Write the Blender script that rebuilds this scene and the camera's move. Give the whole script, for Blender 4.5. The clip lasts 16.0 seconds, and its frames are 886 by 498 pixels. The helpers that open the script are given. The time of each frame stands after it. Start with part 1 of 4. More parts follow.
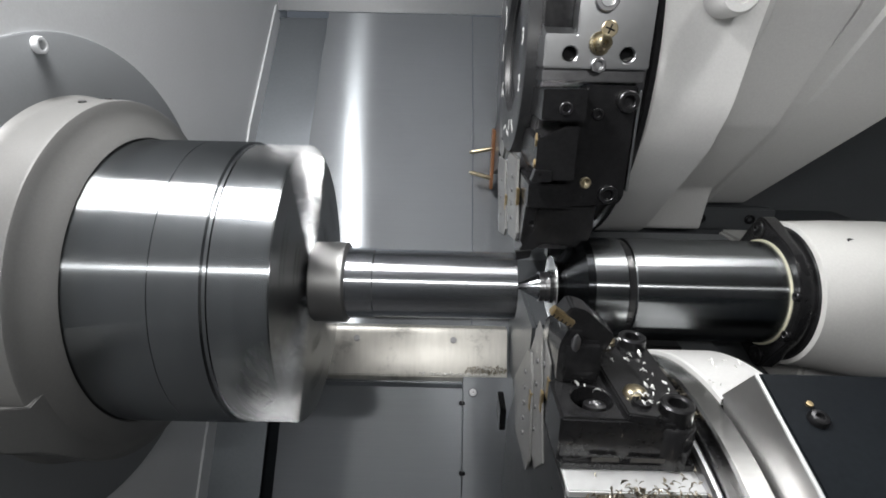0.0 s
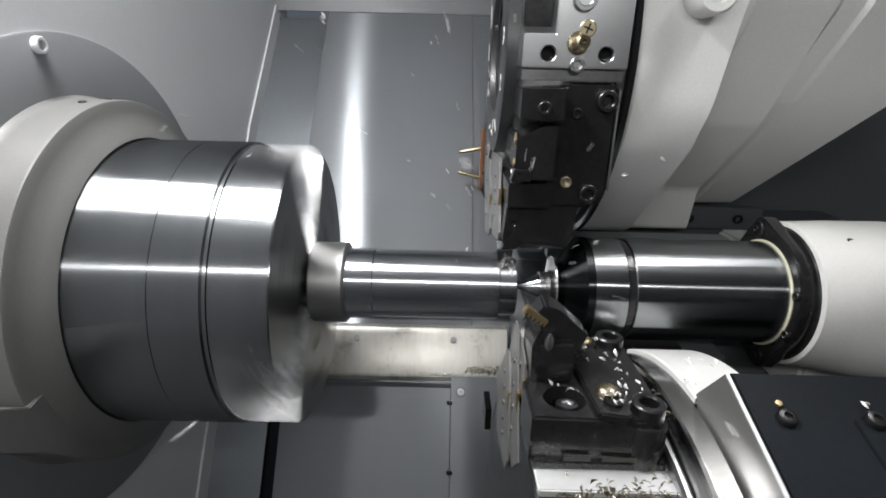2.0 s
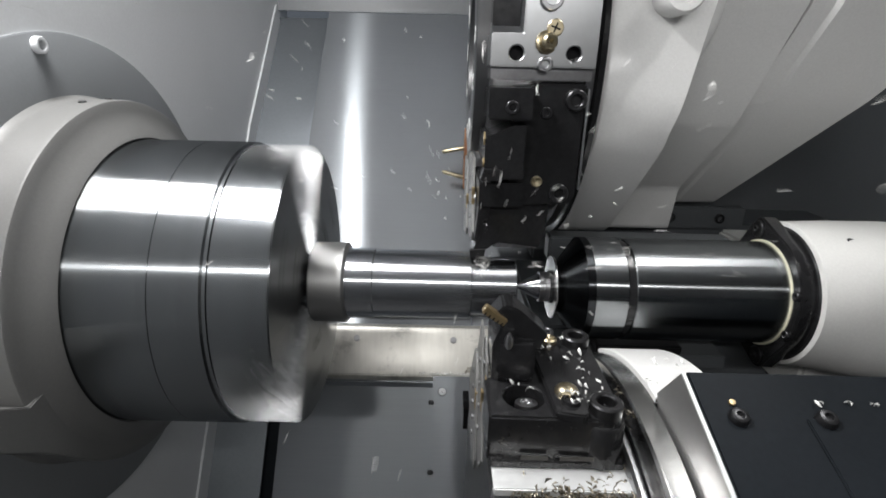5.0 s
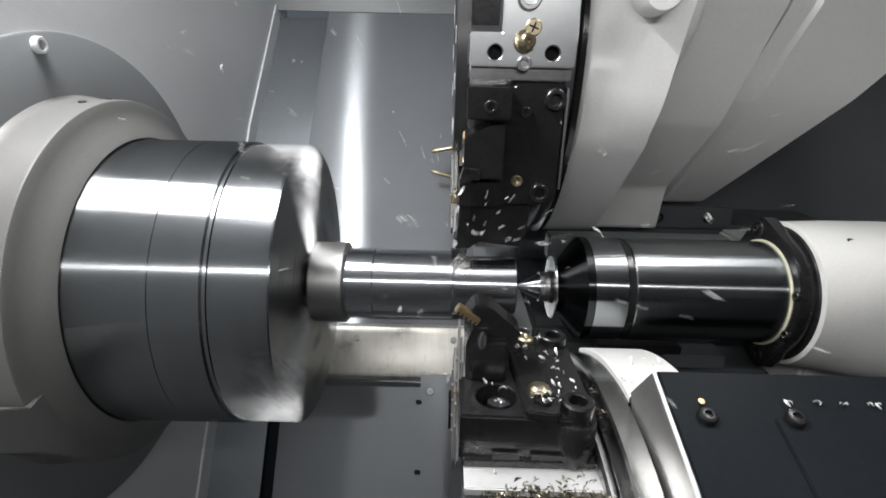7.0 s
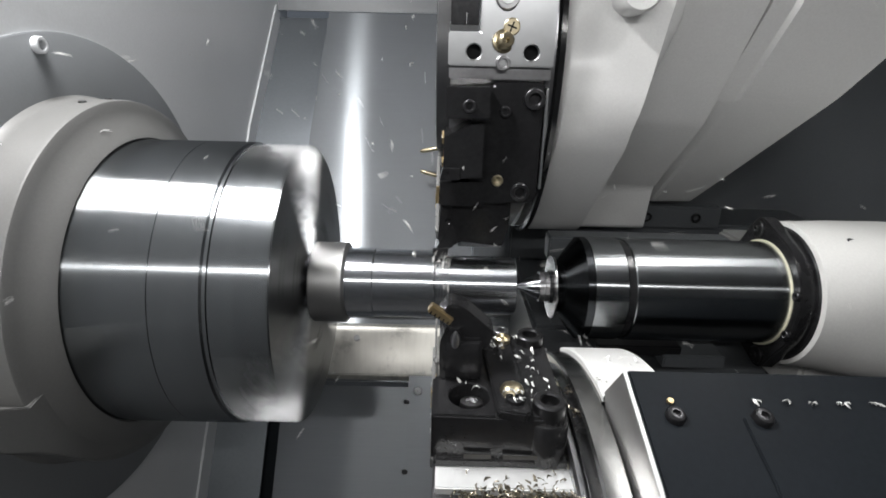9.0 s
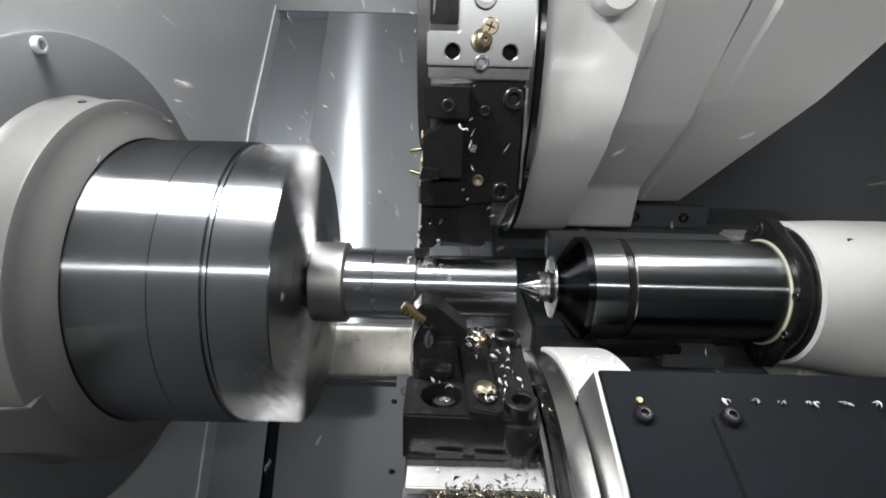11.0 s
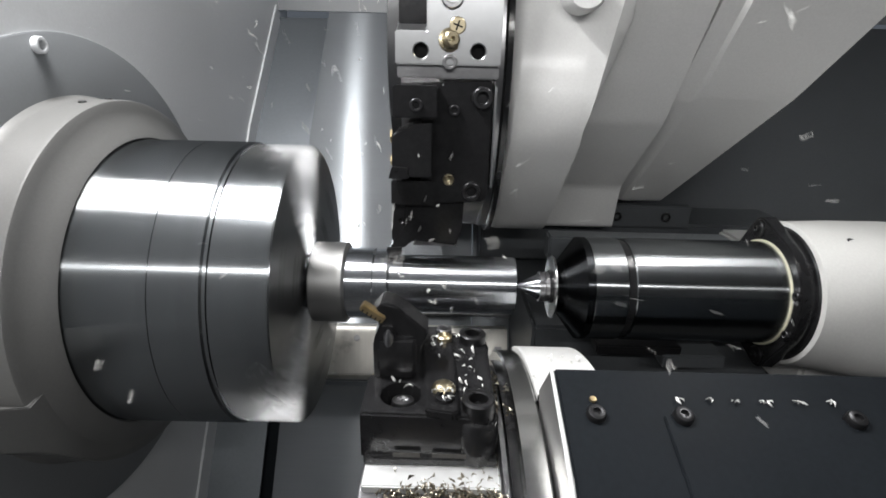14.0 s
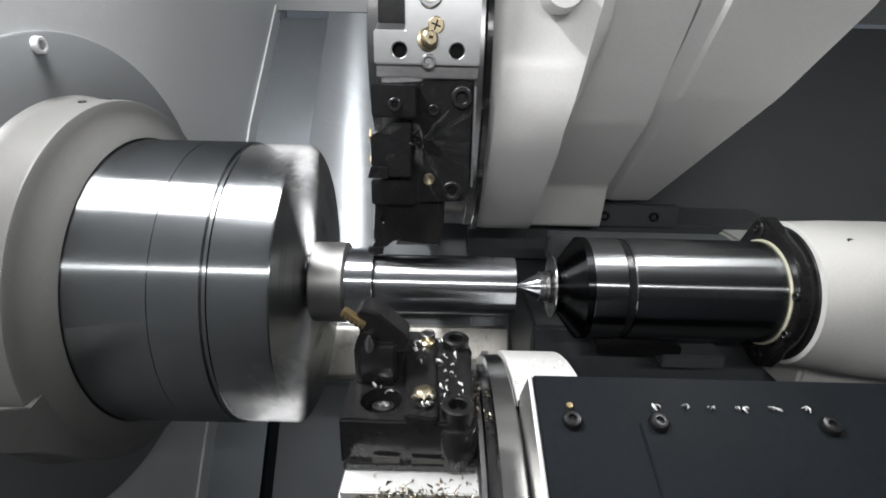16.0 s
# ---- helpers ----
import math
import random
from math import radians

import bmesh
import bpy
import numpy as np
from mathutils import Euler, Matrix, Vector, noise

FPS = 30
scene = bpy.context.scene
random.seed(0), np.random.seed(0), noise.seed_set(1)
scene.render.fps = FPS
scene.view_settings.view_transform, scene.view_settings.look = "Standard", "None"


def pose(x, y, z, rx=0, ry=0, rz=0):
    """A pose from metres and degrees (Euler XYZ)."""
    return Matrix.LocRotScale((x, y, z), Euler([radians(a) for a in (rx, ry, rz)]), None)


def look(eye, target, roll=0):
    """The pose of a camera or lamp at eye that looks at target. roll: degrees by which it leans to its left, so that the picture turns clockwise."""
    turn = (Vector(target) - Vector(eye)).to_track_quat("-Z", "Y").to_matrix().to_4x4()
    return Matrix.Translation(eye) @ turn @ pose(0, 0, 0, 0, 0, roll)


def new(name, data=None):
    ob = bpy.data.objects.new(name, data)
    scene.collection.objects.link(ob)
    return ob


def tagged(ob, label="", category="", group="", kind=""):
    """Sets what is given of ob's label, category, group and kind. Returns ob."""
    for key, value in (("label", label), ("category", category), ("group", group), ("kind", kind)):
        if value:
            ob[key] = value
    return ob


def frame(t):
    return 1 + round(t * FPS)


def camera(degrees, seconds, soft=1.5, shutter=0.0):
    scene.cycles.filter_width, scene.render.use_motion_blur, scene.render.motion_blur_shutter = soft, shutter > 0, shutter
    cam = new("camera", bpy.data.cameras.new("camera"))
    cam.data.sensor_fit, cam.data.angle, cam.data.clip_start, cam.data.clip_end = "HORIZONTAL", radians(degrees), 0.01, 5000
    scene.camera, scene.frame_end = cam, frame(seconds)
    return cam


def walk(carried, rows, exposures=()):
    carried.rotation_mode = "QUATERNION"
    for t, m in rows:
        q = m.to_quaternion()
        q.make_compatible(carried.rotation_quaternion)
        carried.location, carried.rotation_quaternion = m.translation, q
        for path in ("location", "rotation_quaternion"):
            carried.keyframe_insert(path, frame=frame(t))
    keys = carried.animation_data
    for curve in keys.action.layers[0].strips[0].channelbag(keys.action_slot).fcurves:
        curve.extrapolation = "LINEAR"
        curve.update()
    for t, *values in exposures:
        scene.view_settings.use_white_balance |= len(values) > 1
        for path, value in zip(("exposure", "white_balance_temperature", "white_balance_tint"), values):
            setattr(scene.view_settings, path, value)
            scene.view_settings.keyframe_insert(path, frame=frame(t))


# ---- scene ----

# The spindle axis runs along x at y = 0, z = 1; the camera looks down into the machine from the open door.
FEED = 0.00833
cam = camera(82.12, 16.0, soft=1.7, shutter=0.32)
EYE = (0.0, -0.43789, 1.19450)
AIM = (0.0, -0.43789 + 0.93969, 1.19450 - 0.34202)
walk(cam, [(0.0, look(EYE, AIM, 1.35)), (16.0, look(EYE, AIM, 1.35))], [(0.0, -0.12), (16.0, -0.12)])

# ---- light ----
world = bpy.data.worlds.new("workshop")
world.use_nodes = True
scene.world = world
world.node_tree.nodes["Background"].inputs["Color"].default_value = (0.75, 0.85, 1.0, 1)
world.node_tree.nodes["Background"].inputs["Strength"].default_value = 0.12


def area_lamp(name, m, sx, sy, watts, colour=(1, 1, 1)):
    d = bpy.data.lights.new(name, "AREA")
    d.shape, d.size, d.size_y, d.energy, d.color = "RECTANGLE", sx, sy, watts, colour
    ob = new(name, d)
    ob.matrix_world = m
    return ob


area_lamp("ceiling_lamp", pose(-0.285, -0.145, 1.62), 0.03, 0.27, 7.0, (1.0, 0.99, 0.98))
area_lamp("right_lamp", pose(0.42, -0.06, 1.64), 0.08, 0.22, 1.5, (1.0, 0.99, 0.98))
area_lamp("door_lamp", look((-0.05, -0.80, 1.455), (-0.05, 0, 1.0)), 0.7, 0.02, 3.0, (1.0, 0.99, 0.98))


# ---- materials ----
def material(name, colour, rough=0.5, metal=0.0, vary=0.15, scale=30.0, fine=300.0, bump=0.0, stretch=(1, 1, 1), aniso=0.0, coat=0.0, tangent=None, turn=0.25, dirt=0.0, rv=0.2, spec=0.5, brushed=None):
    m = bpy.data.materials.new(name)
    m.use_nodes = True
    nt = m.node_tree
    b = nt.nodes["Principled BSDF"]
    tc = nt.nodes.new("ShaderNodeTexCoord")
    mp = nt.nodes.new("ShaderNodeMapping")
    mp.inputs["Scale"].default_value = stretch
    nt.links.new(tc.outputs["Object"], mp.inputs["Vector"])
    n1 = nt.nodes.new("ShaderNodeTexNoise")
    n1.inputs["Scale"].default_value, n1.inputs["Detail"].default_value = scale, 5
    n2 = nt.nodes.new("ShaderNodeTexNoise")
    n2.inputs["Scale"].default_value, n2.inputs["Detail"].default_value = fine, 3
    nt.links.new(tc.outputs["Object"], n1.inputs["Vector"])
    nt.links.new(mp.outputs["Vector"], n2.inputs["Vector"])
    mix = nt.nodes.new("ShaderNodeMix")
    mix.data_type = "RGBA"
    lo = tuple(c * (1 - vary) for c in colour)
    hi = tuple(min(1.0, c * (1 + vary)) for c in colour)
    mix.inputs["A"].default_value, mix.inputs["B"].default_value = (*lo, 1), (*hi, 1)
    add = nt.nodes.new("ShaderNodeMath")
    add.operation = "MULTIPLY_ADD"
    add.inputs[1].default_value = 0.5
    half = nt.nodes.new("ShaderNodeMath")
    half.operation = "MULTIPLY"
    half.inputs[1].default_value = 0.5
    nt.links.new(n1.outputs["Fac"], half.inputs[0])
    nt.links.new(n2.outputs["Fac"], add.inputs[0])
    nt.links.new(half.outputs[0], add.inputs[2])
    ramp = nt.nodes.new("ShaderNodeMapRange")
    ramp.inputs["From Min"].default_value, ramp.inputs["From Max"].default_value = 0.3, 0.7
    nt.links.new(add.outputs[0], ramp.inputs["Value"])
    nt.links.new(ramp.outputs["Result"], mix.inputs["Factor"])
    colour_out = mix.outputs["Result"]
    if dirt:
        n3 = nt.nodes.new("ShaderNodeTexNoise")
        n3.inputs["Scale"].default_value, n3.inputs["Detail"].default_value = scale * 0.6, 8
        n3.inputs["Roughness"].default_value = 0.7
        nt.links.new(tc.outputs["Object"], n3.inputs["Vector"])
        r3 = nt.nodes.new("ShaderNodeMapRange")
        r3.inputs["From Min"].default_value, r3.inputs["From Max"].default_value, r3.inputs["To Max"].default_value = 0.55, 0.75, dirt
        nt.links.new(n3.outputs["Fac"], r3.inputs["Value"])
        m3 = nt.nodes.new("ShaderNodeMix")
        m3.data_type = "RGBA"
        m3.inputs["B"].default_value = (0.06, 0.055, 0.05, 1)
        nt.links.new(r3.outputs["Result"], m3.inputs["Factor"])
        nt.links.new(colour_out, m3.inputs["A"])
        colour_out = m3.outputs["Result"]
    nt.links.new(colour_out, b.inputs["Base Color"])
    rr = nt.nodes.new("ShaderNodeMapRange")
    rr.inputs["From Min"].default_value, rr.inputs["From Max"].default_value = 0.3, 0.7
    rr.inputs["To Min"].default_value, rr.inputs["To Max"].default_value = max(0.02, rough * (1 - rv)), min(1.0, rough * (1 + rv))
    nt.links.new(add.outputs[0], rr.inputs["Value"])
    nt.links.new(rr.outputs["Result"], b.inputs["Roughness"])
    b.inputs["Metallic"].default_value = metal
    b.inputs["Specular IOR Level"].default_value = spec
    b.inputs["Anisotropic"].default_value = aniso
    b.inputs["Anisotropic Rotation"].default_value = turn if tangent else 0.0
    b.inputs["Coat Weight"].default_value = coat
    b.inputs["Coat Roughness"].default_value = 0.12
    if tangent == "X":
        tg = nt.nodes.new("ShaderNodeTangent")
        tg.direction_type, tg.axis = "RADIAL", tangent
        nt.links.new(tg.outputs["Tangent"], b.inputs["Tangent"])
    elif tangent:
        tg = nt.nodes.new("ShaderNodeCombineXYZ")
        for axis, v in zip("XYZ", tangent):
            tg.inputs[axis].default_value = v
        nt.links.new(tg.outputs["Vector"], b.inputs["Tangent"])
    if brushed:
        # a strongly stretched sheen across the brushing: share, roughness, stretch
        share, grain, pull = brushed
        gl = nt.nodes.new("ShaderNodeBsdfAnisotropic")
        gl.inputs["Roughness"].default_value, gl.inputs["Anisotropy"].default_value = grain, -pull
        nt.links.new(colour_out, gl.inputs["Color"])
        nt.links.new(tg.outputs["Vector"], gl.inputs["Tangent"])
        ms = nt.nodes.new("ShaderNodeMixShader")
        ms.inputs["Fac"].default_value = share
        nt.links.new(b.outputs["BSDF"], ms.inputs[1])
        nt.links.new(gl.outputs["BSDF"], ms.inputs[2])
        nt.links.new(ms.outputs["Shader"], nt.nodes["Material Output"].inputs["Surface"])
    if bump:
        bp = nt.nodes.new("ShaderNodeBump")
        bp.inputs["Strength"].default_value, bp.inputs["Distance"].default_value = bump, 0.002
        nt.links.new(n2.outputs["Fac"], bp.inputs["Height"])
        nt.links.new(bp.outputs["Normal"], b.inputs["Normal"])
    return m


WHITE = material("white_paint", (0.81, 0.81, 0.80), 0.38, vary=0.06, scale=8, fine=500, bump=0.02, coat=0.2)
GREY = material("grey_paint", (0.69, 0.705, 0.72), 0.4, vary=0.05, scale=6, fine=400, bump=0.02, dirt=0.06)
UPPERGREY = material("satin_grey_sheet", (0.19, 0.20, 0.21), 0.4, vary=0.06, scale=6, fine=400, bump=0.02)
SHEET = material("brushed_sheet", (0.225, 0.24, 0.255), 0.5, 0.0, vary=0.06, scale=5, fine=110, stretch=(0.1, 8, 8), tangent=(0.0, 0.62, 0.78), turn=0.0, rv=0.08, dirt=0.12, spec=0.2, brushed=(0.38, 0.24, 0.80))
DARKSHEET = material("dark_sheet", (0.23, 0.25, 0.27), 0.42, 0.6, vary=0.08, scale=5, fine=200)
STRIP = material("stained_cover_sheet", (0.60, 0.585, 0.54), 0.36, 0.6, vary=0.12, scale=40, fine=90, stretch=(2.5, 0.25, 0.25), dirt=0.75)
TURNED = material("turned_steel", (0.58, 0.60, 0.63), 0.22, 1.0, vary=0.03, scale=20, fine=60, stretch=(4, 0.3, 0.3), tangent=(1.0, 0.0, 0.0), turn=0.0, rv=0.06, brushed=(0.8, 0.21, 0.74))
CHUCK = material("ground_chuck_steel", (0.285, 0.30, 0.31), 0.25, 1.0, vary=0.08, scale=9, fine=40, stretch=(3, 0.1, 0.1), tangent=(1.0, 0.0, 0.0), turn=0.0, rv=0.06, brushed=(0.92, 0.22, 0.78))
FACE = material("turned_face_steel", (0.75, 0.75, 0.74), 0.22, 1.0, vary=0.04, scale=12, fine=60, aniso=0.95, tangent="X", rv=0.05)
MATTE = material("matte_steel", (0.36, 0.36, 0.355), 0.48, 1.0, vary=0.06, scale=20, fine=300)
CHROME = material("chromed_quill", (0.34, 0.355, 0.365), 0.2, 1.0, vary=0.03, scale=15, fine=60, stretch=(4, 0.3, 0.3), tangent=(1.0, 0.0, 0.0), turn=0.0, rv=0.06, brushed=(0.8, 0.20, 0.76))
BLACK = material("black_oxide", (0.016, 0.016, 0.017), 0.17, 0.0, vary=0.25, scale=40, fine=260, rv=0.35, spec=0.45, bump=0.06)
BLACKPAINT = material("black_sheet_paint", (0.013, 0.0155, 0.0185), 0.45, vary=0.18, scale=14, fine=300, rv=0.15, spec=0.06)
ALU = material("machined_aluminium", (0.52, 0.53, 0.54), 0.32, 1.0, vary=0.03, scale=25, fine=200, rv=0.04)
STEEL = material("steel", (0.36, 0.36, 0.37), 0.30, 1.0, vary=0.10, scale=40, fine=300, rv=0.1)
DARKSTEEL = material("dark_steel", (0.060, 0.060, 0.063), 0.3, 0.85, vary=0.2, scale=40, fine=300, rv=0.1)
BRASS = material("brass", (0.52, 0.45, 0.31), 0.30, 1.0, vary=0.12, scale=60, fine=400)
GOLD = material("coated_carbide", (0.50, 0.39, 0.22), 0.35, 0.9, vary=0.12, scale=90, fine=500)
DIAL = material("dial_steel", (0.035, 0.036, 0.038), 0.38, 0.1, vary=0.15, scale=40, fine=300, rv=0.1)
NUMERAL = material("white_marking_paint", (0.75, 0.75, 0.74), 0.5, vary=0.1, scale=200, fine=900)
COPPER = material("copper_plate", (0.60, 0.30, 0.16), 0.38, 0.9, vary=0.12, scale=60, fine=400)
DARKWALL = material("dark_wall_paint", (0.09, 0.097, 0.103), 0.4, vary=0.1, scale=6, fine=300)
LEDGE = material("bare_ground_facet", (0.85, 0.86, 0.86), 0.5, 0.6, vary=0.04, scale=25, fine=200)
# one jaw steel in two tones: fronts darkened, sides brightened for the lamp flash
JAWDIM = material("dimmed_jaw_front", (0.16, 0.165, 0.17), 0.35, 1.0, vary=0.05, scale=20, fine=200, rv=0.05)
JAWFLASH = material("jaw_side_lamp_flash", (0.90, 0.91, 0.92), 0.27, 1.0, vary=0.03, scale=20, fine=200, rv=0.05)
PAN = material("oily_chip_pan", (0.075, 0.075, 0.076), 0.45, vary=0.25, scale=9, fine=200)
DOORPAINT = material("dark_door_paint", (0.075, 0.079, 0.083), 0.4, vary=0.08, scale=6, fine=300)
BAND = material("bare_curved_sheet", (0.37, 0.37, 0.365), 0.22, 1.0, vary=0.07, scale=18, fine=160, stretch=(0.4, 3, 3), rv=0.12, dirt=0.04)
SIDE = material("bare_cover_side", (0.46, 0.46, 0.455), 0.42, 0.85, vary=0.08, scale=14, fine=160, rv=0.15)
ETCH = material("worn_etched_lettering", (0.045, 0.042, 0.038), 0.6, vary=0.3, scale=300, fine=900)
NOSE = material("blackened_turned_steel", (0.055, 0.058, 0.062), 0.22, 1.0, vary=0.06, scale=20, fine=60, tangent=(1.0, 0.0, 0.0), turn=0.0, rv=0.06, brushed=(0.8, 0.22, 0.74))
BLADE = material("ground_blade_steel", (0.24, 0.24, 0.235), 0.45, 0.4, vary=0.10, scale=50, fine=400, dirt=0.2)
HEAP = material("tan_steel_chips", (0.42, 0.38, 0.31), 0.3, 1.0, vary=0.4, scale=300, fine=900)
# white cover paint, darkened to stand for the weak light on its front
HEADSHADE = material("shaded_headstock_white", (0.155, 0.155, 0.152), 0.42, vary=0.08, scale=8, fine=500, coat=0.1)
# darker copy of the wall grey, holds the lamp light down on the flange
FLANGE = material("dimmed_flange_grey", (0.20, 0.21, 0.22), 0.4, vary=0.06, scale=8, fine=400)
TAILPAINT = material("tailstock_paint", (0.70, 0.70, 0.68), 0.36, vary=0.06, scale=10, fine=500, coat=0.2, dirt=0.05)
# chuck face colour darkened so that the jaw flash stands out
FACEDARK = material("darkened_chuck_face", (0.10, 0.105, 0.11), 0.36, 0.9, vary=0.1, scale=20, fine=200)
PALE = material("pale_roof_paint", (0.55, 0.56, 0.57), 0.5, vary=0.05, scale=6, fine=300)
CREAM = material("cream_seal", (0.70, 0.68, 0.52), 0.5, vary=0.08)
CHIP = material("steel_chips", (0.90, 0.90, 0.88), 0.3, 0.2, vary=0.08, scale=200, fine=800)


# ---- building helpers ----
def part(name, bm, mat, parent=None, label="", smooth=True, angle=35):
    me = bpy.data.meshes.new(name)
    bmesh.ops.recalc_face_normals(bm, faces=bm.faces[:])
    if smooth:
        lim = radians(angle)
        for f in bm.faces:
            f.smooth = True
        for e in bm.edges:
            e.smooth = len(e.link_faces) == 2 and e.calc_face_angle(0) < lim
    bm.to_mesh(me)
    bm.free()
    me.materials.append(mat)
    ob = new(name, me)
    if parent is not None:
        ob.parent = parent
    if label:
        ob["label"] = label
    return ob


def thing(name, label, category, at=(0, 0, 0), group="", kind=""):
    ob = new(name)
    ob.empty_display_size = 0.02
    ob.location = at
    return tagged(ob, label, category, group, kind)


def revolve(prof, seg=96, y=0.0, z=0.0, bm=None, closed=False, a0=0.0, a1=360.0):
    """Turns (x, radius) pairs about the line along x through (y, z)."""
    bm = bm or bmesh.new()
    full = abs(a1 - a0) > 359.9
    n = seg if full else seg + 1
    rings = []
    for x, r in prof:
        if r < 1e-6:
            rings.append([bm.verts.new((x, y, z))])
        else:
            rings.append([bm.verts.new((x, y + r * math.cos(radians(a0 + (a1 - a0) * i / seg)), z + r * math.sin(radians(a0 + (a1 - a0) * i / seg)))) for i in range(n)])
    pairs = list(zip(rings, rings[1:])) + ([(rings[-1], rings[0])] if closed else [])
    for a, b in pairs:
        for i in range(seg):
            j = (i + 1) % n
            if len(a) == 1 and len(b) == 1:
                continue
            if len(a) == 1:
                bm.faces.new((a[0], b[i], b[j]))
            elif len(b) == 1:
                bm.faces.new((a[i], a[j], b[0]))
            else:
                bm.faces.new((a[i], a[j], b[j], b[i]))
    return bm


def bevel(bm, w, seg=2):
    if w:
        bmesh.ops.bevel(bm, geom=bm.edges[:], offset=w, segments=seg, affect="EDGES", clamp_overlap=True)
    return bm


def box(x0, x1, y0, y1, z0, z1, w=0.001, bm=None):
    b = bmesh.new()
    bmesh.ops.create_cube(b, size=1, matrix=Matrix.Translation(((x0 + x1) / 2, (y0 + y1) / 2, (z0 + z1) / 2)) @ Matrix.Diagonal((abs(x1 - x0), abs(y1 - y0), abs(z1 - z0), 1)))
    bevel(b, w)
    return join(bm, b)


def join(bm, b):
    if bm is None:
        return b
    me = bpy.data.meshes.new("join")
    b.to_mesh(me)
    b.free()
    bm.from_mesh(me)
    bpy.data.meshes.remove(me)
    return bm


def prism(outline, axis, a, b, w=0.0, bm=None):
    """A flat outline, pushed from a to b along an axis. For x the outline is (y, z), for y (x, z), for z (x, y)."""
    k = bmesh.new()
    at = {"x": lambda p, t: (t, p[0], p[1]), "y": lambda p, t: (p[0], t, p[1]), "z": lambda p, t: (p[0], p[1], t)}[axis]
    lo = [k.verts.new(at(p, a)) for p in outline]
    hi = [k.verts.new(at(p, b)) for p in outline]
    k.faces.new(lo)
    k.faces.new(hi)
    for i in range(len(lo)):
        j = (i + 1) % len(lo)
        k.faces.new((lo[i], lo[j], hi[j], hi[i]))
    bmesh.ops.recalc_face_normals(k, faces=k.faces[:])
    bevel(k, w)
    return join(bm, k)


def turned(prof, start, way, seg=24, bm=None):
    """(distance, radius) pairs turned about the line from start along way."""
    k = revolve(prof, seg)
    q = Vector((1, 0, 0)).rotation_difference(Vector(way).normalized()).to_matrix().to_4x4()
    bmesh.ops.transform(k, matrix=Matrix.Translation(start) @ q, verts=k.verts[:])
    return join(bm, k)


def drill(ob, holes):
    """Cuts round holes (start, way, radius, depth) into a part."""
    bm = None
    for start, way, r, deep in holes:
        bm = turned([(-deep, 0.0), (-deep, r), (-0.0008, r), (0.0002, r + 0.001), (0.004, r + 0.001), (0.004, 0.0)], start, way, 32, bm)
    bmesh.ops.recalc_face_normals(bm, faces=bm.faces[:])
    me = bpy.data.meshes.new("cutter")
    bm.to_mesh(me)
    bm.free()
    cutter = new("cutter", me)
    mod = ob.modifiers.new("holes", "BOOLEAN")
    mod.object, mod.operation, mod.solver = cutter, "DIFFERENCE", "EXACT"
    bpy.context.view_layer.update()
    made = bpy.data.meshes.new_from_object(ob.evaluated_get(bpy.context.evaluated_depsgraph_get()))
    ob.modifiers.clear()
    ob.data = made
    bpy.data.objects.remove(cutter)
    return ob


def socket_bolt(at, way, r, tall, parent, name="bolt", mat=None, seg=24):
    """A cap screw: knurled round head with a hexagon socket."""
    prof = [(-0.002, r), (tall - 0.1 * r, r), (tall, 0.9 * r), (tall, 0.62 * r), (tall - 0.08 * r, 0.55 * r), (tall - 0.75 * r, 0.55 * r), (tall - 0.75 * r, 0.0)]
    return part(name, turned(prof, at, way, seg), mat or DARKSTEEL, parent)


def flat_screw(at, way, r, parent, mat, name="screw"):
    b = turned([(-0.002, r), (0.0005, r), (0.001, 0.92 * r), (0.001, 0.0)], at, way, 20)
    return part(name, b, mat, parent)


# ---- the enclosure ----
def quad(name, pts, mat, label, category="", thick=0.004, parent=None):
    bm = bmesh.new()
    vs = [bm.verts.new(p) for p in pts]
    f = bm.faces.new(vs)
    f.normal_update()
    n = f.normal.copy()
    r = bmesh.ops.extrude_face_region(bm, geom=[f])
    bmesh.ops.translate(bm, vec=-n * thick, verts=[v for v in r["geom"] if isinstance(v, bmesh.types.BMVert)])
    ob = part(name, bm, mat, parent, smooth=False)
    return tagged(ob, label, category or name.split("_")[0], kind="structure")


# the slanted back, as (y, z) from the top down
SLOPE = [(0.600, 1.278), (0.409, 1.082), (0.146, 0.718), (-0.06, 0.435)]
OUT = (-0.75, 0.66)
WALL_X = -0.318


def slope_sheet(name, stations, mat, label, pts=SLOPE, thick=0.004):
    """A sheet on the slope: stations are (x, distance it stands out)."""
    bm = bmesh.new()
    grids = []
    for deep in (0.0, thick):
        grids.append([[bm.verts.new((x, y + OUT[0] * (d - deep), z + OUT[1] * (d - deep))) for x, d in stations] for y, z in pts])
    for g in grids:
        for a, b in zip(g, g[1:]):
            for i in range(len(stations) - 1):
                bm.faces.new((a[i], a[i + 1], b[i + 1], b[i]))
    p, q = grids
    for side in (0, -1):
        for i in range(len(pts) - 1):
            bm.faces.new((p[i][side], p[i + 1][side], q[i + 1][side], q[i][side]))
        for i in range(len(stations) - 1):
            bm.faces.new((p[side][i], p[side][i + 1], q[side][i + 1], q[side][i]))
    return tagged(part(name, bm, mat, angle=15), label, "wall", kind="structure")


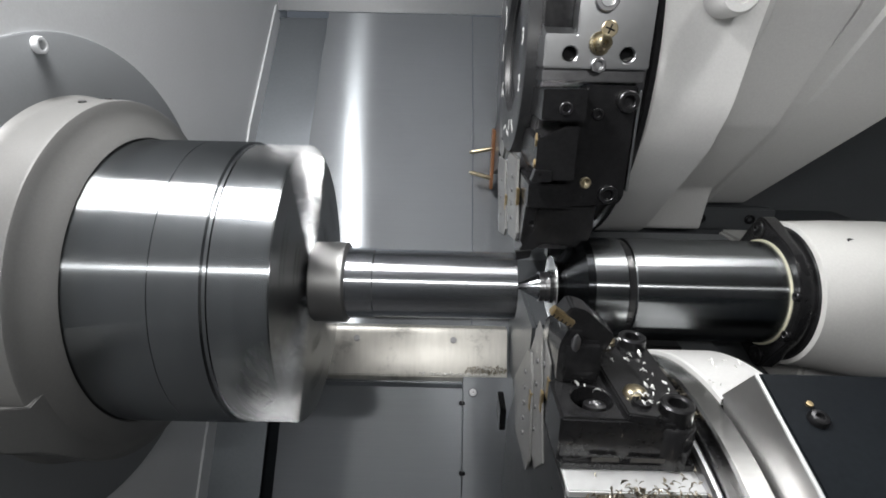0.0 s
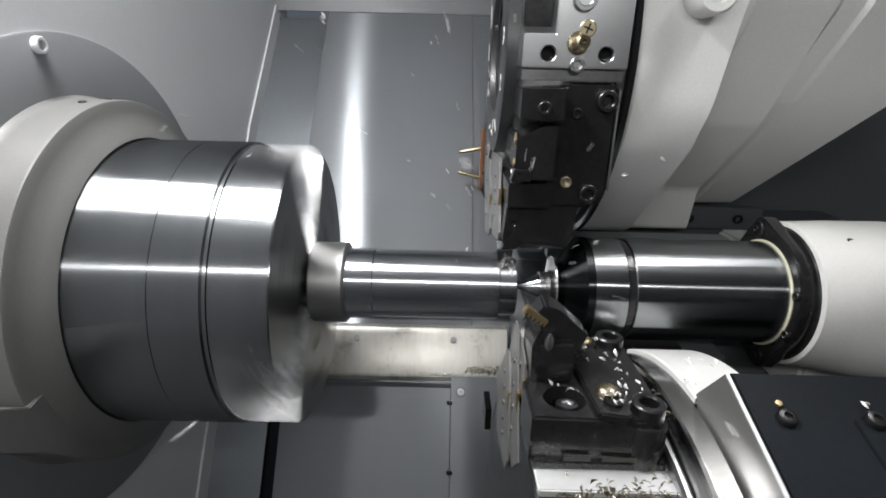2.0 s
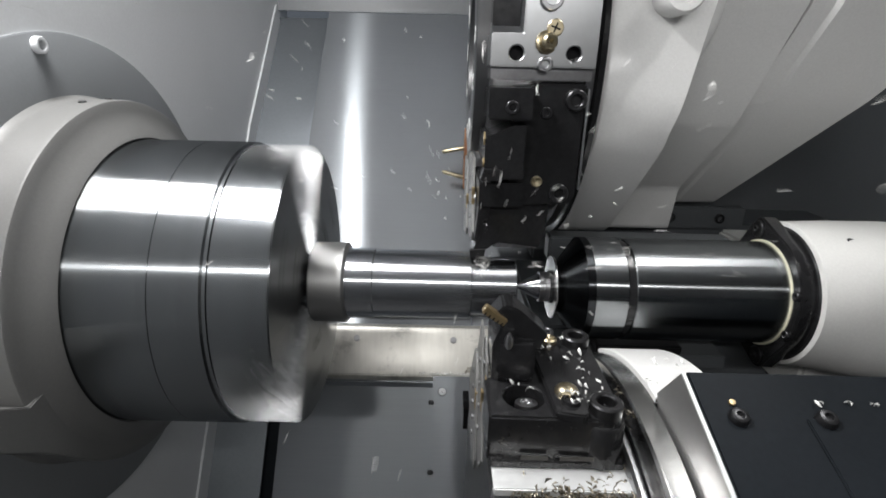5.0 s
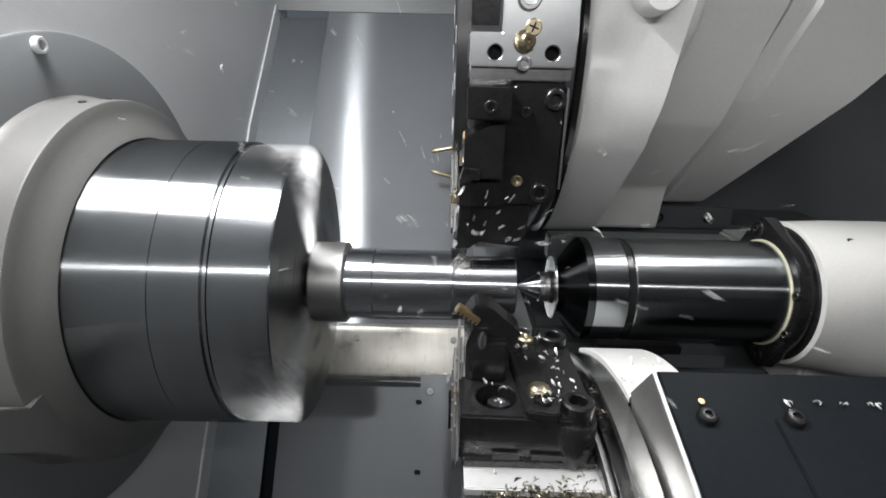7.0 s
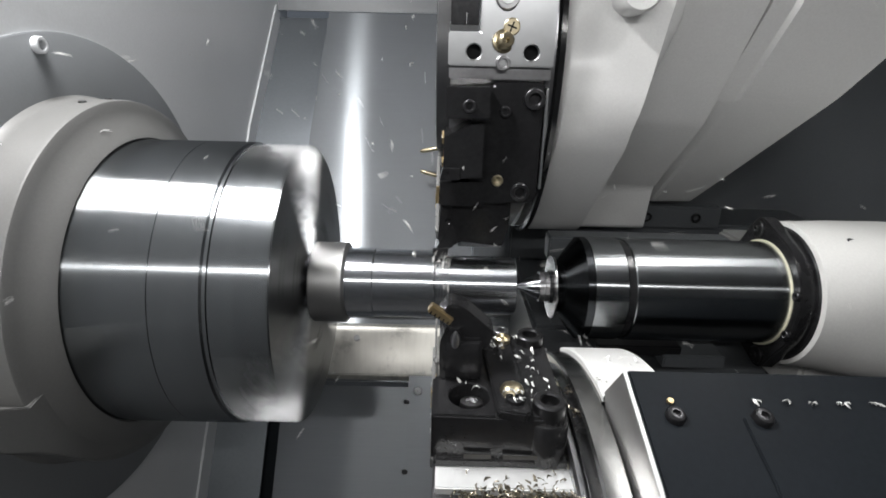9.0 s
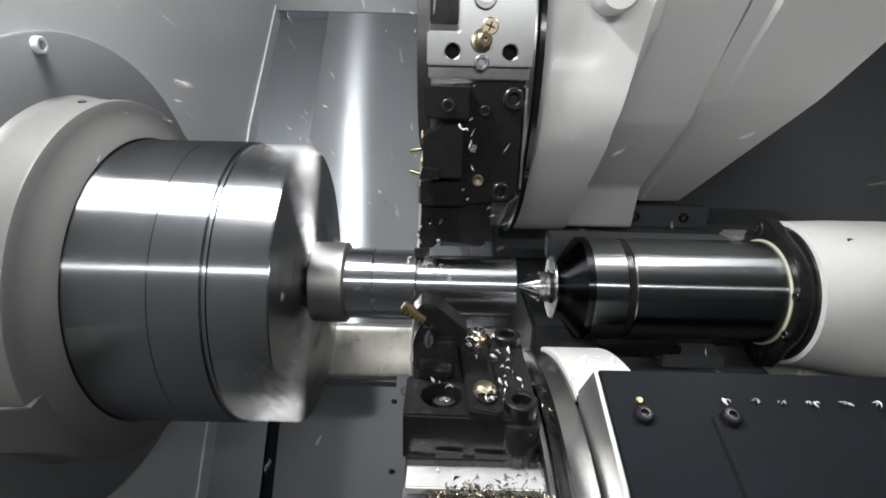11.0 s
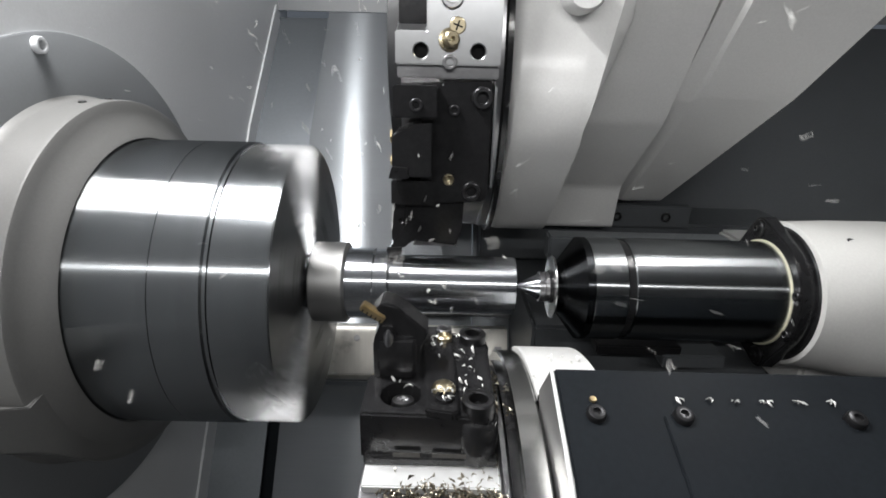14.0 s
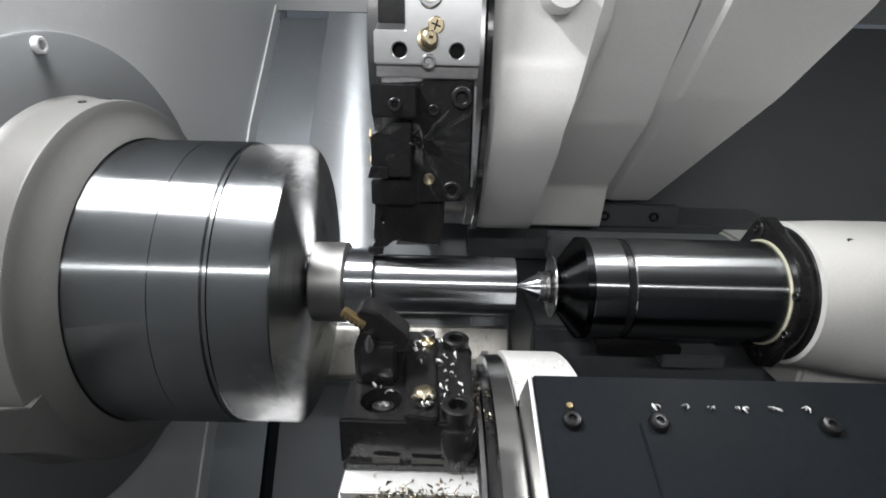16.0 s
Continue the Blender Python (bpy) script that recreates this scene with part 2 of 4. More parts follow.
def enclosure():
    slope_sheet("wall_back", [(-0.2215, 0.003), (0.044, 0.003)], SHEET, "slanted brushed stainless sheet behind the spindle")
    slope_sheet("wall_back_middle", [(0.0455, 0.001), (0.16, 0.001), (0.25, 0.001)], SHEET, "slanted brushed stainless sheet behind the turrets")
    slope_sheet("wall_back_side", [(WALL_X, -0.012), (-0.2220, -0.012)], DARKSHEET, "dark sheet strip beside the stainless back sheet", SLOPE[:2] + [(0.2182, 0.818)])
    slope_sheet("wall_back_low", [(WALL_X, -0.012), (-0.2435, -0.012)], DARKSHEET, "dark lower sheet strip beside the stainless back sheet", [(0.2182, 0.818)] + SLOPE[2:])
    slope_sheet("wall_back_gap", [(-0.25, -0.03), (-0.21, -0.03)], BLACKPAINT, "dark gap between two back sheets")
    slope_sheet("wall_back_right", [(0.25, -0.006), (1.2, -0.006)], DARKWALL, "dark sheet behind the tailstock")
    x0, x1 = WALL_X, 1.2
    quad("wall_upper", [(x0, 0.605, 1.282), (x1, 0.605, 1.282), (x1, 0.66, 1.75), (x0, 0.66, 1.75)], UPPERGREY, "upper grey sheet wall of the machine", "wall")
    quad("wall_left", [(x0, 0.66, 0.4), (x0, -0.95, 0.4), (x0, -0.95, 1.75), (x0, 0.66, 1.75)][::-1], GREY, "grey painted wall round the spindle", "wall")
    # right wall and roof stay out of view; their pale tone adds bounced light
    quad("wall_right", [(x1, -0.95, 0.4), (x1, 0.66, 0.4), (x1, 0.66, 1.75), (x1, -0.95, 1.75)][::-1], PALE, "unseen end wall, pale to bounce lamp light", "wall")
    quad("wall_door", [(x0, -0.95, 0.4), (x1, -0.95, 0.4), (x1, -0.95, 1.75), (x0, -0.95, 1.75)][::-1], DOORPAINT, "dark grey sliding door side of the machine", "wall")
    quad("ceiling", [(x0, -0.95, 1.75), (x1, -0.95, 1.75), (x1, 0.66, 1.75), (x0, 0.66, 1.75)][::-1], PALE, "unseen roof, pale to bounce lamp light", "ceiling")
    quad("floor", [(x0, -0.95, 0.42), (x1, -0.95, 0.42), (x1, 0.66, 0.42), (x0, 0.66, 0.42)], PAN, "dark oily chip pan under the machine", "floor")
    # corner bead along the spindle wall
    for (ya, za), (yb, zb) in zip(SLOPE, SLOPE[1:]):
        b = prism([(ya + 0.004, za - 0.02), (ya - 0.012, za + 0.012), (yb - 0.012, zb + 0.012), (yb + 0.004, zb - 0.02)], "x", WALL_X, WALL_X + 0.003, 0.0005)
        tagged(part("trim", b, GREY), "grey folded corner bead of the spindle wall", "trim", kind="structure")


enclosure()


def on_slope(y, z, d):
    return (y + OUT[0] * d, z + OUT[1] * d)


def way_cover():
    t = thing("way_cover", "stained bare steel way cover below the workpiece", "cover", kind="structure")
    out = [on_slope(0.1800, 0.7650, 0.0), on_slope(0.1847, 0.7721, 0.010), on_slope(0.2173, 0.8174, 0.018), on_slope(0.2237, 0.8259, 0.016), on_slope(0.2289, 0.833, 0.0)]
    part("cover_sheet", prism(out, "x", -0.2215, 0.095, 0.0012), STRIP, t)
    part("edge_strip", prism([on_slope(0.1760, 0.7595, 0.0), on_slope(0.1765, 0.7600, 0.0055), on_slope(0.1790, 0.7640, 0.0085), on_slope(0.1805, 0.7655, 0.0)], "x", -0.2215, 0.095, 0.0008), DARKSHEET, t)
    q = on_slope(0.2135, 0.8125, 0.0175)
    for x in (0.018, -0.12):
        flat_screw((x, *q), (0, OUT[0], OUT[1]), 0.0045, t, STEEL)
    b = thing("guide_rail", "bare steel guide rail above the way cover", "rail", kind="structure")
    part("rail", prism([on_slope(0.236, 0.843, 0.0), on_slope(0.236, 0.843, 0.016), on_slope(0.247, 0.858, 0.016), on_slope(0.247, 0.858, 0.0)], "x", -0.16, 0.12, 0.001), STEEL, b)


way_cover()


def slide_panel():
    """A box panel standing out of the slope under the way cover, with a ringed screw and two edge studs; it travels with the lower turret."""
    t = thing("slide_panel", "raised brushed steel slide panel below the way cover", "panel")
    pts = [(0.1833, 0.7696), (-0.0275, 0.4778)]
    face = [on_slope(y, z, d) for (y, z), d in ((pts[0], 0.034), (pts[1], 0.034), (pts[1], 0.002), (pts[0], 0.002))]
    part("panel", prism(face, "x", 0.0322, 0.165, 0.0008), SHEET, t)
    n = (0, -0.81, 0.586)
    part("screw_ring", turned([(-0.002, 0.0062), (0.0004, 0.0062), (0.0006, 0.0054), (0.0004, 0.0050), (0.0004, 0.0)], (0.0453, 0.1459, 0.7755), n, 28), DARKSTEEL, t, "dark ring round the screw")
    part("screw", turned([(0.0, 0.0050), (0.0010, 0.0050), (0.0014, 0.0042), (0.0014, 0.0018), (0.0004, 0.0016), (0.0004, 0.0)], (0.0453, 0.1459, 0.7755), n, 28), PALE, t)
    for at in ((0.0309, 0.1374, 0.7638), (0.0320, 0.0861, 0.6928)):
        part("stud", turned([(-0.002, 0.0030), (0.003, 0.0030), (0.0036, 0.0022), (0.0036, 0.0)], at, (-0.6, -0.5, 0.4), 16), DARKSTEEL, t)
    return t


PANEL = slide_panel()


# ---- headstock ----
def headstock():
    t = thing("headstock_cover", "white round headstock cover behind the chuck, shade put into its paint", "cover", (0, 0, 1), kind="structure")
    part("ring", revolve([(-0.3185, 0.1665), (-0.313, 0.1615), (-0.305, 0.160), (-0.279, 0.160), (-0.2768, 0.1594), (-0.2760, 0.1575), (-0.2752, 0.1520), (-0.2730, 0.1450), (-0.2690, 0.1370), (-0.2650, 0.1310), (-0.2640, 0.1285), (-0.2660, 0.1272)], 160), HEADSHADE, t)
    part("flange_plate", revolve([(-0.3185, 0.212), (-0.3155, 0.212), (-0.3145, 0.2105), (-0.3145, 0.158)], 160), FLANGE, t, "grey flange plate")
    socket_bolt((-0.3145, -0.0217, 0.2012), (1, 0, 0), 0.0064, 0.005, t, mat=GREY)
    for a in (84, 79, 96):
        flat_screw((-0.292, 0.1600 * math.cos(radians(a)), 0.1600 * math.sin(radians(a))), (0, math.cos(radians(a)), math.sin(radians(a))), 0.003, t, DARKSTEEL)
    # skirt below the ring
    sk = prism([(-0.157, -0.027), (-0.175, -0.015), (-0.197, 0.001), (-0.205, -0.022), (-0.184, -0.042), (-0.162, -0.061), (-0.146, -0.077), (-0.124, -0.101), (-0.102, -0.119), (-0.078, -0.133), (-0.043, -0.146), (-0.085, -0.092), (-0.108, -0.053), (-0.117, -0.020)], "x", -0.3175, -0.2735, 0.0008)
    part("skirt", sk, HEADSHADE, t)
    return t


headstock()


def chuck():
    t = thing("chuck", "large spinning ground-steel lathe chuck", "chuck", (0, 0, 1))
    R = 0.127
    part("body", revolve([(-0.302, 0.08), (-0.302, R - 0.003), (-0.298, R), (-0.205, R), (-0.2046, R - 0.0003), (-0.2042, R), (-0.1685, R), (-0.1670, R - 0.0015), (-0.1645, R - 0.0015), (-0.1642, R - 0.004)], 192), CHUCK, t)
    part("face", revolve([(-0.1642, R - 0.003), (-0.1640, R - 0.010), (-0.1635, 0.030), (-0.1645, 0.0285), (-0.1650, 0.0)], 192), FACEDARK, t, "chuck face, darkened to set off the jaw flash")
    for i in range(3):
        a0, a1 = 96 + 120 * i, 184 + 120 * i
        arc = [(-(R - 0.0012) * math.cos(radians(a0 + (a1 - a0) * k / 12)), (R - 0.0012) * math.sin(radians(a0 + (a1 - a0) * k / 12))) for k in range(13)]
        inner = [(-0.0255 * math.cos(radians(a0 + (a1 - a0) * k / 6)), 0.0255 * math.sin(radians(a0 + (a1 - a0) * k / 6))) for k in range(6, -1, -1)]
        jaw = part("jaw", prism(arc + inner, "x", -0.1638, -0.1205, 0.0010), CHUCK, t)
        jaw.data.materials.append(JAWFLASH)
        jaw.data.materials.append(JAWDIM)
        # lamp flash put into colour: sides get the bright tone, fronts the dark
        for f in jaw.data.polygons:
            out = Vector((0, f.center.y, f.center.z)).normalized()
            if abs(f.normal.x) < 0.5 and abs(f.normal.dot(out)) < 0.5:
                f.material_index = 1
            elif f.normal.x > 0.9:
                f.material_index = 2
        mid = radians((a0 + a1) / 2)
        for rr in (0.062, 0.098):
            socket_bolt((-0.1205, -rr * math.cos(mid), rr * math.sin(mid)), (1, 0, 0), 0.007, 0.0008, jaw)
    return t


CHUCK_OB = chuck()


# ---- workpiece ----
END = 0.067
STEP = -0.0617
GROOVE = 0.0455
RAW, CUT = 0.0316, 0.0270


def workpiece():
    t = thing("workpiece", "bright turned steel shaft held between chuck and tailstock", "workpiece", (0, 0, 1))
    part("stem", revolve([(-0.1600, 0.0), (-0.1600, 0.0240), (-0.1185, 0.0240)], 96), TURNED, t)
    part("collar", revolve([(-0.1185, 0.0), (-0.1185, 0.0355), (-0.117, 0.0372), (-0.0885, 0.0372), (-0.0865, 0.0345), (-0.0865, 0.030)], 128), MATTE, t, "matte grey steel collar")
    part("shoulder", revolve([(-0.0870, 0.0325), (-0.0625, 0.0325), (STEP, 0.0319), (STEP, 0.0274)], 128), TURNED, t)
    part("core", revolve([(-0.0870, CUT), (GROOVE - 0.0006, CUT), (GROOVE - 0.0006, CUT - 0.0008), (GROOVE + 0.0006, CUT - 0.0008), (GROOVE + 0.0006, CUT), (END - 0.001, CUT), (END, CUT - 0.001), (END, 0.004), (END - 0.004, 0.0)], 128), TURNED, t)
    rings = []
    n = 6
    w = (END - STEP) / n
    for i in range(n):
        r = RAW - 0.0001 * i
        x0, x1 = STEP + w * i, STEP + w * (i + 1)
        q = part("uncut_skin", revolve([(x0 - 0.001, CUT + 0.0006), (x0 - 0.001, r), (x1 - 0.0006, r), (x1, r - 0.0006), (x1, CUT + 0.0006)], 128), TURNED, t)
        rings.append((q, x1))
    return t, rings


WORK, SKINS = workpiece()


# ---- tailstock ----
def tailstock():
    t = thing("tailstock", "white tailstock with chromed quill", "tailstock", (0, 0, 1))
    part("quill", revolve([(0.1660, 0.040), (0.1660, 0.0465), (0.1668, 0.0473), (0.300, 0.0473)], 128), CHROME, t)
    part("groove_ring", revolve([(0.159, 0.0455), (0.167, 0.0455)], 96), BLACK, t)
    part("band", revolve([(0.1305, 0.040), (0.1305, 0.0465), (0.1313, 0.0473), (0.1588, 0.0473), (0.1595, 0.0465), (0.1595, 0.04)], 128), CHROME, t)
    part("nose_cone", revolve([(0.1036, 0.0), (0.1036, 0.0200), (0.1050, 0.0215), (0.1235, 0.0462), (0.1245, 0.0475), (0.1305, 0.0475), (0.1305, 0.04)], 128), NOSE, t)
    part("seal_ring", revolve([(0.2952, 0.0473), (0.2952, 0.0488), (0.2958, 0.0493), (0.2968, 0.0493), (0.2968, 0.0473)], 128), CREAM, t)
    rim = [(0.0585 * math.cos(radians(a)), 0.0585 * math.sin(radians(a))) for a in range(0, 360, 6)]
    for ey, ez in ((0.020, 0.0555), (-0.020, -0.0555)):
        rim += [(ey + 0.0115 * math.cos(radians(a)), ez + 0.0115 * math.sin(radians(a))) for a in range(0, 360, 20)]
    order = sorted(set((round(y, 5), round(z, 5)) for y, z in rim))
    hull = []
    for chain in (order, order[::-1]):
        side = []
        for y, z in chain:
            while len(side) > 1 and (side[-1][0] - side[-2][0]) * (z - side[-2][1]) <= (side[-1][1] - side[-2][1]) * (y - side[-2][0]):
                side.pop()
            side.append((y, z))
        hull += side[:-1]
    flange = part("flange", prism(hull, "x", 0.2965, 0.3100, 0.0012), BLACK, t, "black eared flange plate round the quill")
    part("collar", revolve([(0.309, 0.050), (0.309, 0.0615), (0.312, 0.0640), (0.312, 0.05)], 128), BLACK, flange)
    # white housing: round nose growing into a taller body
    b = bmesh.new()
    rings = []
    for x, top, bot, side, p in ((0.3105, 0.064, 0.063, 0.064, 2.0), (0.312, 0.0665, 0.066, 0.0665, 2.0), (0.335, 0.0660, 0.067, 0.068, 2.2), (0.36, 0.0650, 0.069, 0.070, 2.6), (0.42, 0.0630, 0.072, 0.072, 3.2), (0.62, 0.056, 0.08, 0.076, 3.6)):
        ring = []
        for i in range(72):
            a = 2 * math.pi * i / 72
            c, s = math.cos(a), math.sin(a)
            ring.append(b.verts.new((x, side * math.copysign(abs(c) ** (2 / p), c), (top if s > 0 else bot) * math.copysign(abs(s) ** (2 / p), s))))
        rings.append(ring)
    for p, q in zip(rings, rings[1:]):
        for i in range(72):
            b.faces.new((p[i], p[(i + 1) % 72], q[(i + 1) % 72], q[i]))
    b.faces.new(rings[0])
    b.faces.new(rings[-1])
    part("housing", b, TAILPAINT, t)
    for a in (110, 290):
        c, q = math.cos(radians(a)), math.sin(radians(a))
        ear = part("ear", turned([(0, 0.0), (0, 0.0075), (0.0006, 0.0082), (0.0025, 0.0082)], (0.2945, -0.0590 * c, 0.0590 * q), (1, 0, 0), 24), DARKSTEEL, t, "dark steel flange ear")
        socket_bolt((0.2947, -0.0590 * c, 0.0590 * q), (-1, 0, 0), 0.0034, 0.002, ear)
    for a in (20, -20):
        socket_bolt((0.2965, -0.0535 * math.cos(radians(a)), 0.0535 * math.sin(radians(a))), (-1, 0, 0), 0.0042, 0.002, t)
    for x, a, ink in ((0.345, 66, DARKSTEEL), (0.352, 30, CREAM), (0.42, 70, DARKSTEEL)):
        c, q = math.cos(radians(a)), math.sin(radians(a))
        flat_screw((x, -0.0705 * c, 0.0665 * q), (0, -c, q), 0.0036 if ink is DARKSTEEL else 0.0058, t, ink)
    part("slide_base", box(0.10, 0.62, 0.055, 0.26, -0.22, -0.072, 0.004), DARKWALL, t, "dark slide under the tailstock")
    part("guard", box(0.110, 0.300, 0.062, 0.085, 0.002, 0.029, 0.002), DARKWALL, t, "dark guard rail behind the quill")
    part("web", box(0.36, 0.60, 0.0, 0.2, -0.12, 0.0, 0.004), TAILPAINT, t)
    part("stop_bar", box(0.150, 0.232, -0.010, 0.012, -0.066, -0.056, 0.0015), DARKSTEEL, t)
    part("stop_block", box(0.215, 0.275, -0.012, 0.018, -0.078, -0.064, 0.0015), DARKWALL, t)
    return t


tailstock()


def live_center():
    t = thing("live_center", "pointed steel live center in the quill", "live center", (0, 0, 1))
    part("point", revolve([(0.0635, 0.0), (0.0690, 0.0016), (0.0885, 0.0118), (0.0900, 0.0120)], 64), TURNED, t)
    part("shank", revolve([(0.0900, 0.0118), (0.0902, 0.0140), (0.0935, 0.0140), (0.0938, 0.0131), (0.0952, 0.0131), (0.0955, 0.0140), (0.0990, 0.0140), (0.0992, 0.011), (0.103, 0.011)], 64), STEEL, t)
    part("hub", revolve([(0.0992, 0.0100), (0.0992, 0.0150), (0.1000, 0.0156), (0.1022, 0.0156), (0.1022, 0.0100)], 64), BLACK, t, "black hub of the thrower disc")
    part("thrower_disc", revolve([(0.1022, 0.010), (0.1012, 0.0290), (0.1020, 0.0295), (0.1030, 0.0290), (0.1034, 0.010)], 64), FACE, t, "thin bright thrower disc")
    return t


CENTER = live_center()


# ---- upper turret ----
UC = (0.200, 1.203)


def loft(stations, lean=0.0):
    """Stations: (x, [(y, z), ...]) open profiles of equal length, closed to a shell by a straight back."""
    bm = bmesh.new()
    x_first = stations[0][0]
    x_last = stations[-1][0]
    rows = [[bm.verts.new((x + lean * max(0.0, z - 1.143) * (x - x_first) / (x_last - x_first), y, z)) for y, z in pts] for x, pts in stations]
    n = len(rows[0])
    for a, b in zip(rows, rows[1:]):
        for i in range(n):
            j = (i + 1) % n
            bm.faces.new((a[i], a[j], b[j], b[i]))
    bm.faces.new(rows[0])
    bm.faces.new(rows[-1])
    return bm


def smooth_line(pts, r, n=4):
    """Rounds the inner corners of an open line of (y, z)."""
    out = [pts[0]]
    for p, c, q in zip(pts, pts[1:], pts[2:]):
        p, c, q = Vector(p), Vector(c), Vector(q)
        a = c + (p - c).normalized() * min(r, (p - c).length * 0.45)
        b = c + (q - c).normalized() * min(r, (q - c).length * 0.45)
        for i in range(n + 1):
            s = i / n
            out.append(tuple(a * (1 - s) ** 2 + c * 2 * s * (1 - s) + b * s * s))
    out.append(pts[-1])
    return out


def mirror_back(line):
    return line + [(0.45, line[-1][1]), (0.45, line[0][1])]


def face_plate(parent, outline, x0, x1, gold, bolts):
    """A ground clamping plate on a turret face, with its insert edge and a row of small screws."""
    plate = part("blade", prism(outline, "x", x0, x1, 0.0004), BLADE, parent, "ground steel clamping plate")
    y, z = gold
    part("insert", box(x0 - 0.0006, x1 - 0.0002, y - 0.003, y + 0.003, z - 0.008, z + 0.008, 0.0004), GOLD, plate)
    cy, cz = sum(p[0] for p in outline) / len(outline), sum(p[1] for p in outline) / len(outline)
    top = max(p[1] for p in outline)
    for k in range(bolts):
        f = (k + 0.5) / bolts - 0.5
        socket_bolt((x0, cy + 0.012 * f, cz + (top - cz) * 1.3 * f), (-1, 0, 0), 0.0020, 0.0012, plate, mat=STEEL, seg=12)
    return plate


def numeral(text, at, size, parent):
    """A white numeral lying on a face that looks towards the chuck."""
    cu = bpy.data.curves.new("numeral", "FONT")
    cu.body, cu.size, cu.extrude, cu.offset = text, size, 0.0003, 0.0004
    cu.align_x, cu.align_y = "CENTER", "CENTER"
    ob = new("numeral", cu)
    bpy.context.view_layer.update()
    me = bpy.data.meshes.new_from_object(ob.evaluated_get(bpy.context.evaluated_depsgraph_get()))
    bpy.data.objects.remove(ob)
    me.materials.append(NUMERAL)
    ob = new("numeral", me)
    ob.parent = parent
    ob.matrix_basis = Matrix(((0, 0, -1, at[0]), (-1, 0, 0, at[1]), (0, 1, 0, at[2]), (0, 0, 0, 1)))
    return ob


def upper_turret():
    t = thing("upper_turret", "white housed tool turret with black holders above the workpiece", "turret")
    y0, z0 = UC
    ngon = 12
    rad = 0.196
    out = [(y0 + rad * math.cos(radians(30 * (i + 0.5))), z0 + rad * math.sin(radians(30 * (i + 0.5)))) for i in range(ngon)]
    part("disc", prism(out, "x", 0.078, 0.164, 0.002), STEEL, t)
    part("seal_band", revolve([(0.163, 0.17), (0.163, 0.200), (0.1645, 0.2025), (0.1690, 0.2025), (0.1705, 0.19)], 160, y0, z0), BLACK, t)
    part("rim_band", revolve([(0.156, 0.17), (0.156, 0.1965), (0.163, 0.1965), (0.163, 0.17)], 160, y0, z0), STEEL, t)
    ring = part("face_ring", revolve([(0.079, 0.056), (0.0720, 0.056), (0.0715, 0.058), (0.0662, 0.060), (0.0655, 0.062), (0.0655, 0.098), (0.0662, 0.100), (0.079, 0.1015)], 128, 0.120, 1.208), DIAL, t, "dark numbered ring on the turret face")
    part("hub", revolve([(0.079, 0.050), (0.0745, 0.050), (0.0735, 0.048), (0.0735, 0.0)], 64, 0.120, 1.208), DARKSTEEL, t)
    numeral("2", (0.0653, 0.0490, 1.1790), 0.020, ring)
    numeral("3", (0.0653, 0.0430, 1.2180), 0.020, ring)
    # worn marks that cannot be read
    for a in (-60, -85, -105, -150, 180, 150):
        b = box(-0.0003, 0.0003, -0.0018, 0.0018, -0.009, 0.009, 0.0001)
        mark = part("mark", b, NUMERAL, ring)
        mark.matrix_basis = pose(0.0653, 0.120 - 0.081 * math.cos(radians(a)), 1.208 + 0.081 * math.sin(radians(a)), a)
        if a in (-85, -150, 150):
            b = box(-0.0003, 0.0003, -0.0018, 0.0018, -0.005, 0.005, 0.0001)
            mark = part("mark", b, NUMERAL, ring)
            mark.matrix_basis = pose(0.0653, 0.120 - 0.073 * math.cos(radians(a + 7)), 1.208 + 0.073 * math.sin(radians(a + 7)), a + 90)
    # white housing in three castings
    A = smooth_line([(0.026, 1.45), (0.022, 1.25), (0.004, 1.143), (0.150, 1.003), (0.30, 1.000)], 0.035, 7)
    A0 = smooth_line([(0.034, 1.45), (0.030, 1.25), (0.014, 1.150), (0.152, 1.009), (0.30, 1.006)], 0.035, 7)
    A1 = smooth_line([(0.044, 1.45), (0.038, 1.252), (0.060, 1.143), (0.185, 1.022), (0.30, 1.004)], 0.035, 7)
    mid = [((a * 0.55 + b * 0.45), (c * 0.55 + d * 0.45)) for (a, c), (b, d) in zip(A0, A)]
    near = [((a * 0.18 + b * 0.82), (c * 0.18 + d * 0.82)) for (a, c), (b, d) in zip(A0, A)]
    part("head_casting", loft([(0.1700, mirror_back(A0)), (0.1712, mirror_back(mid)), (0.1745, mirror_back(near)), (0.1800, mirror_back(A)), (0.230, mirror_back(A)), (0.236, mirror_back(A)), (0.250, mirror_back(A1))], 0.28), WHITE, t, angle=28)
    B = smooth_line([(0.020, 1.45), (0.031, 1.252), (0.105, 1.141), (0.205, 1.051), (0.216, 0.992), (0.30, 0.985)], 0.008)
    part("neck_casting", loft([(0.252, mirror_back(B)), (0.3425, mirror_back(B))]), WHITE, t, angle=28)
    Bd = [(y + 0.006, z + 0.004) for y, z in B]
    part("joint", loft([(0.3424, mirror_back(Bd)), (0.3450, mirror_back(Bd))]), BLACK, t)
    C0 = smooth_line([(0.018, 1.45), (0.030, 1.252), (0.098, 1.165), (0.258, 1.022), (0.262, 1.020)], 0.010)
    C1 = smooth_line([(0.018, 1.45), (0.030, 1.252), (0.094, 1.170), (0.258, 1.022), (0.262, 1.020)], 0.010)
    def slide(x_top, x_bot, line):
        return [(x_bot + (x_top - x_bot) * (z - 1.02) / 0.23, y, z) for y, z in line]
    bm = bmesh.new()
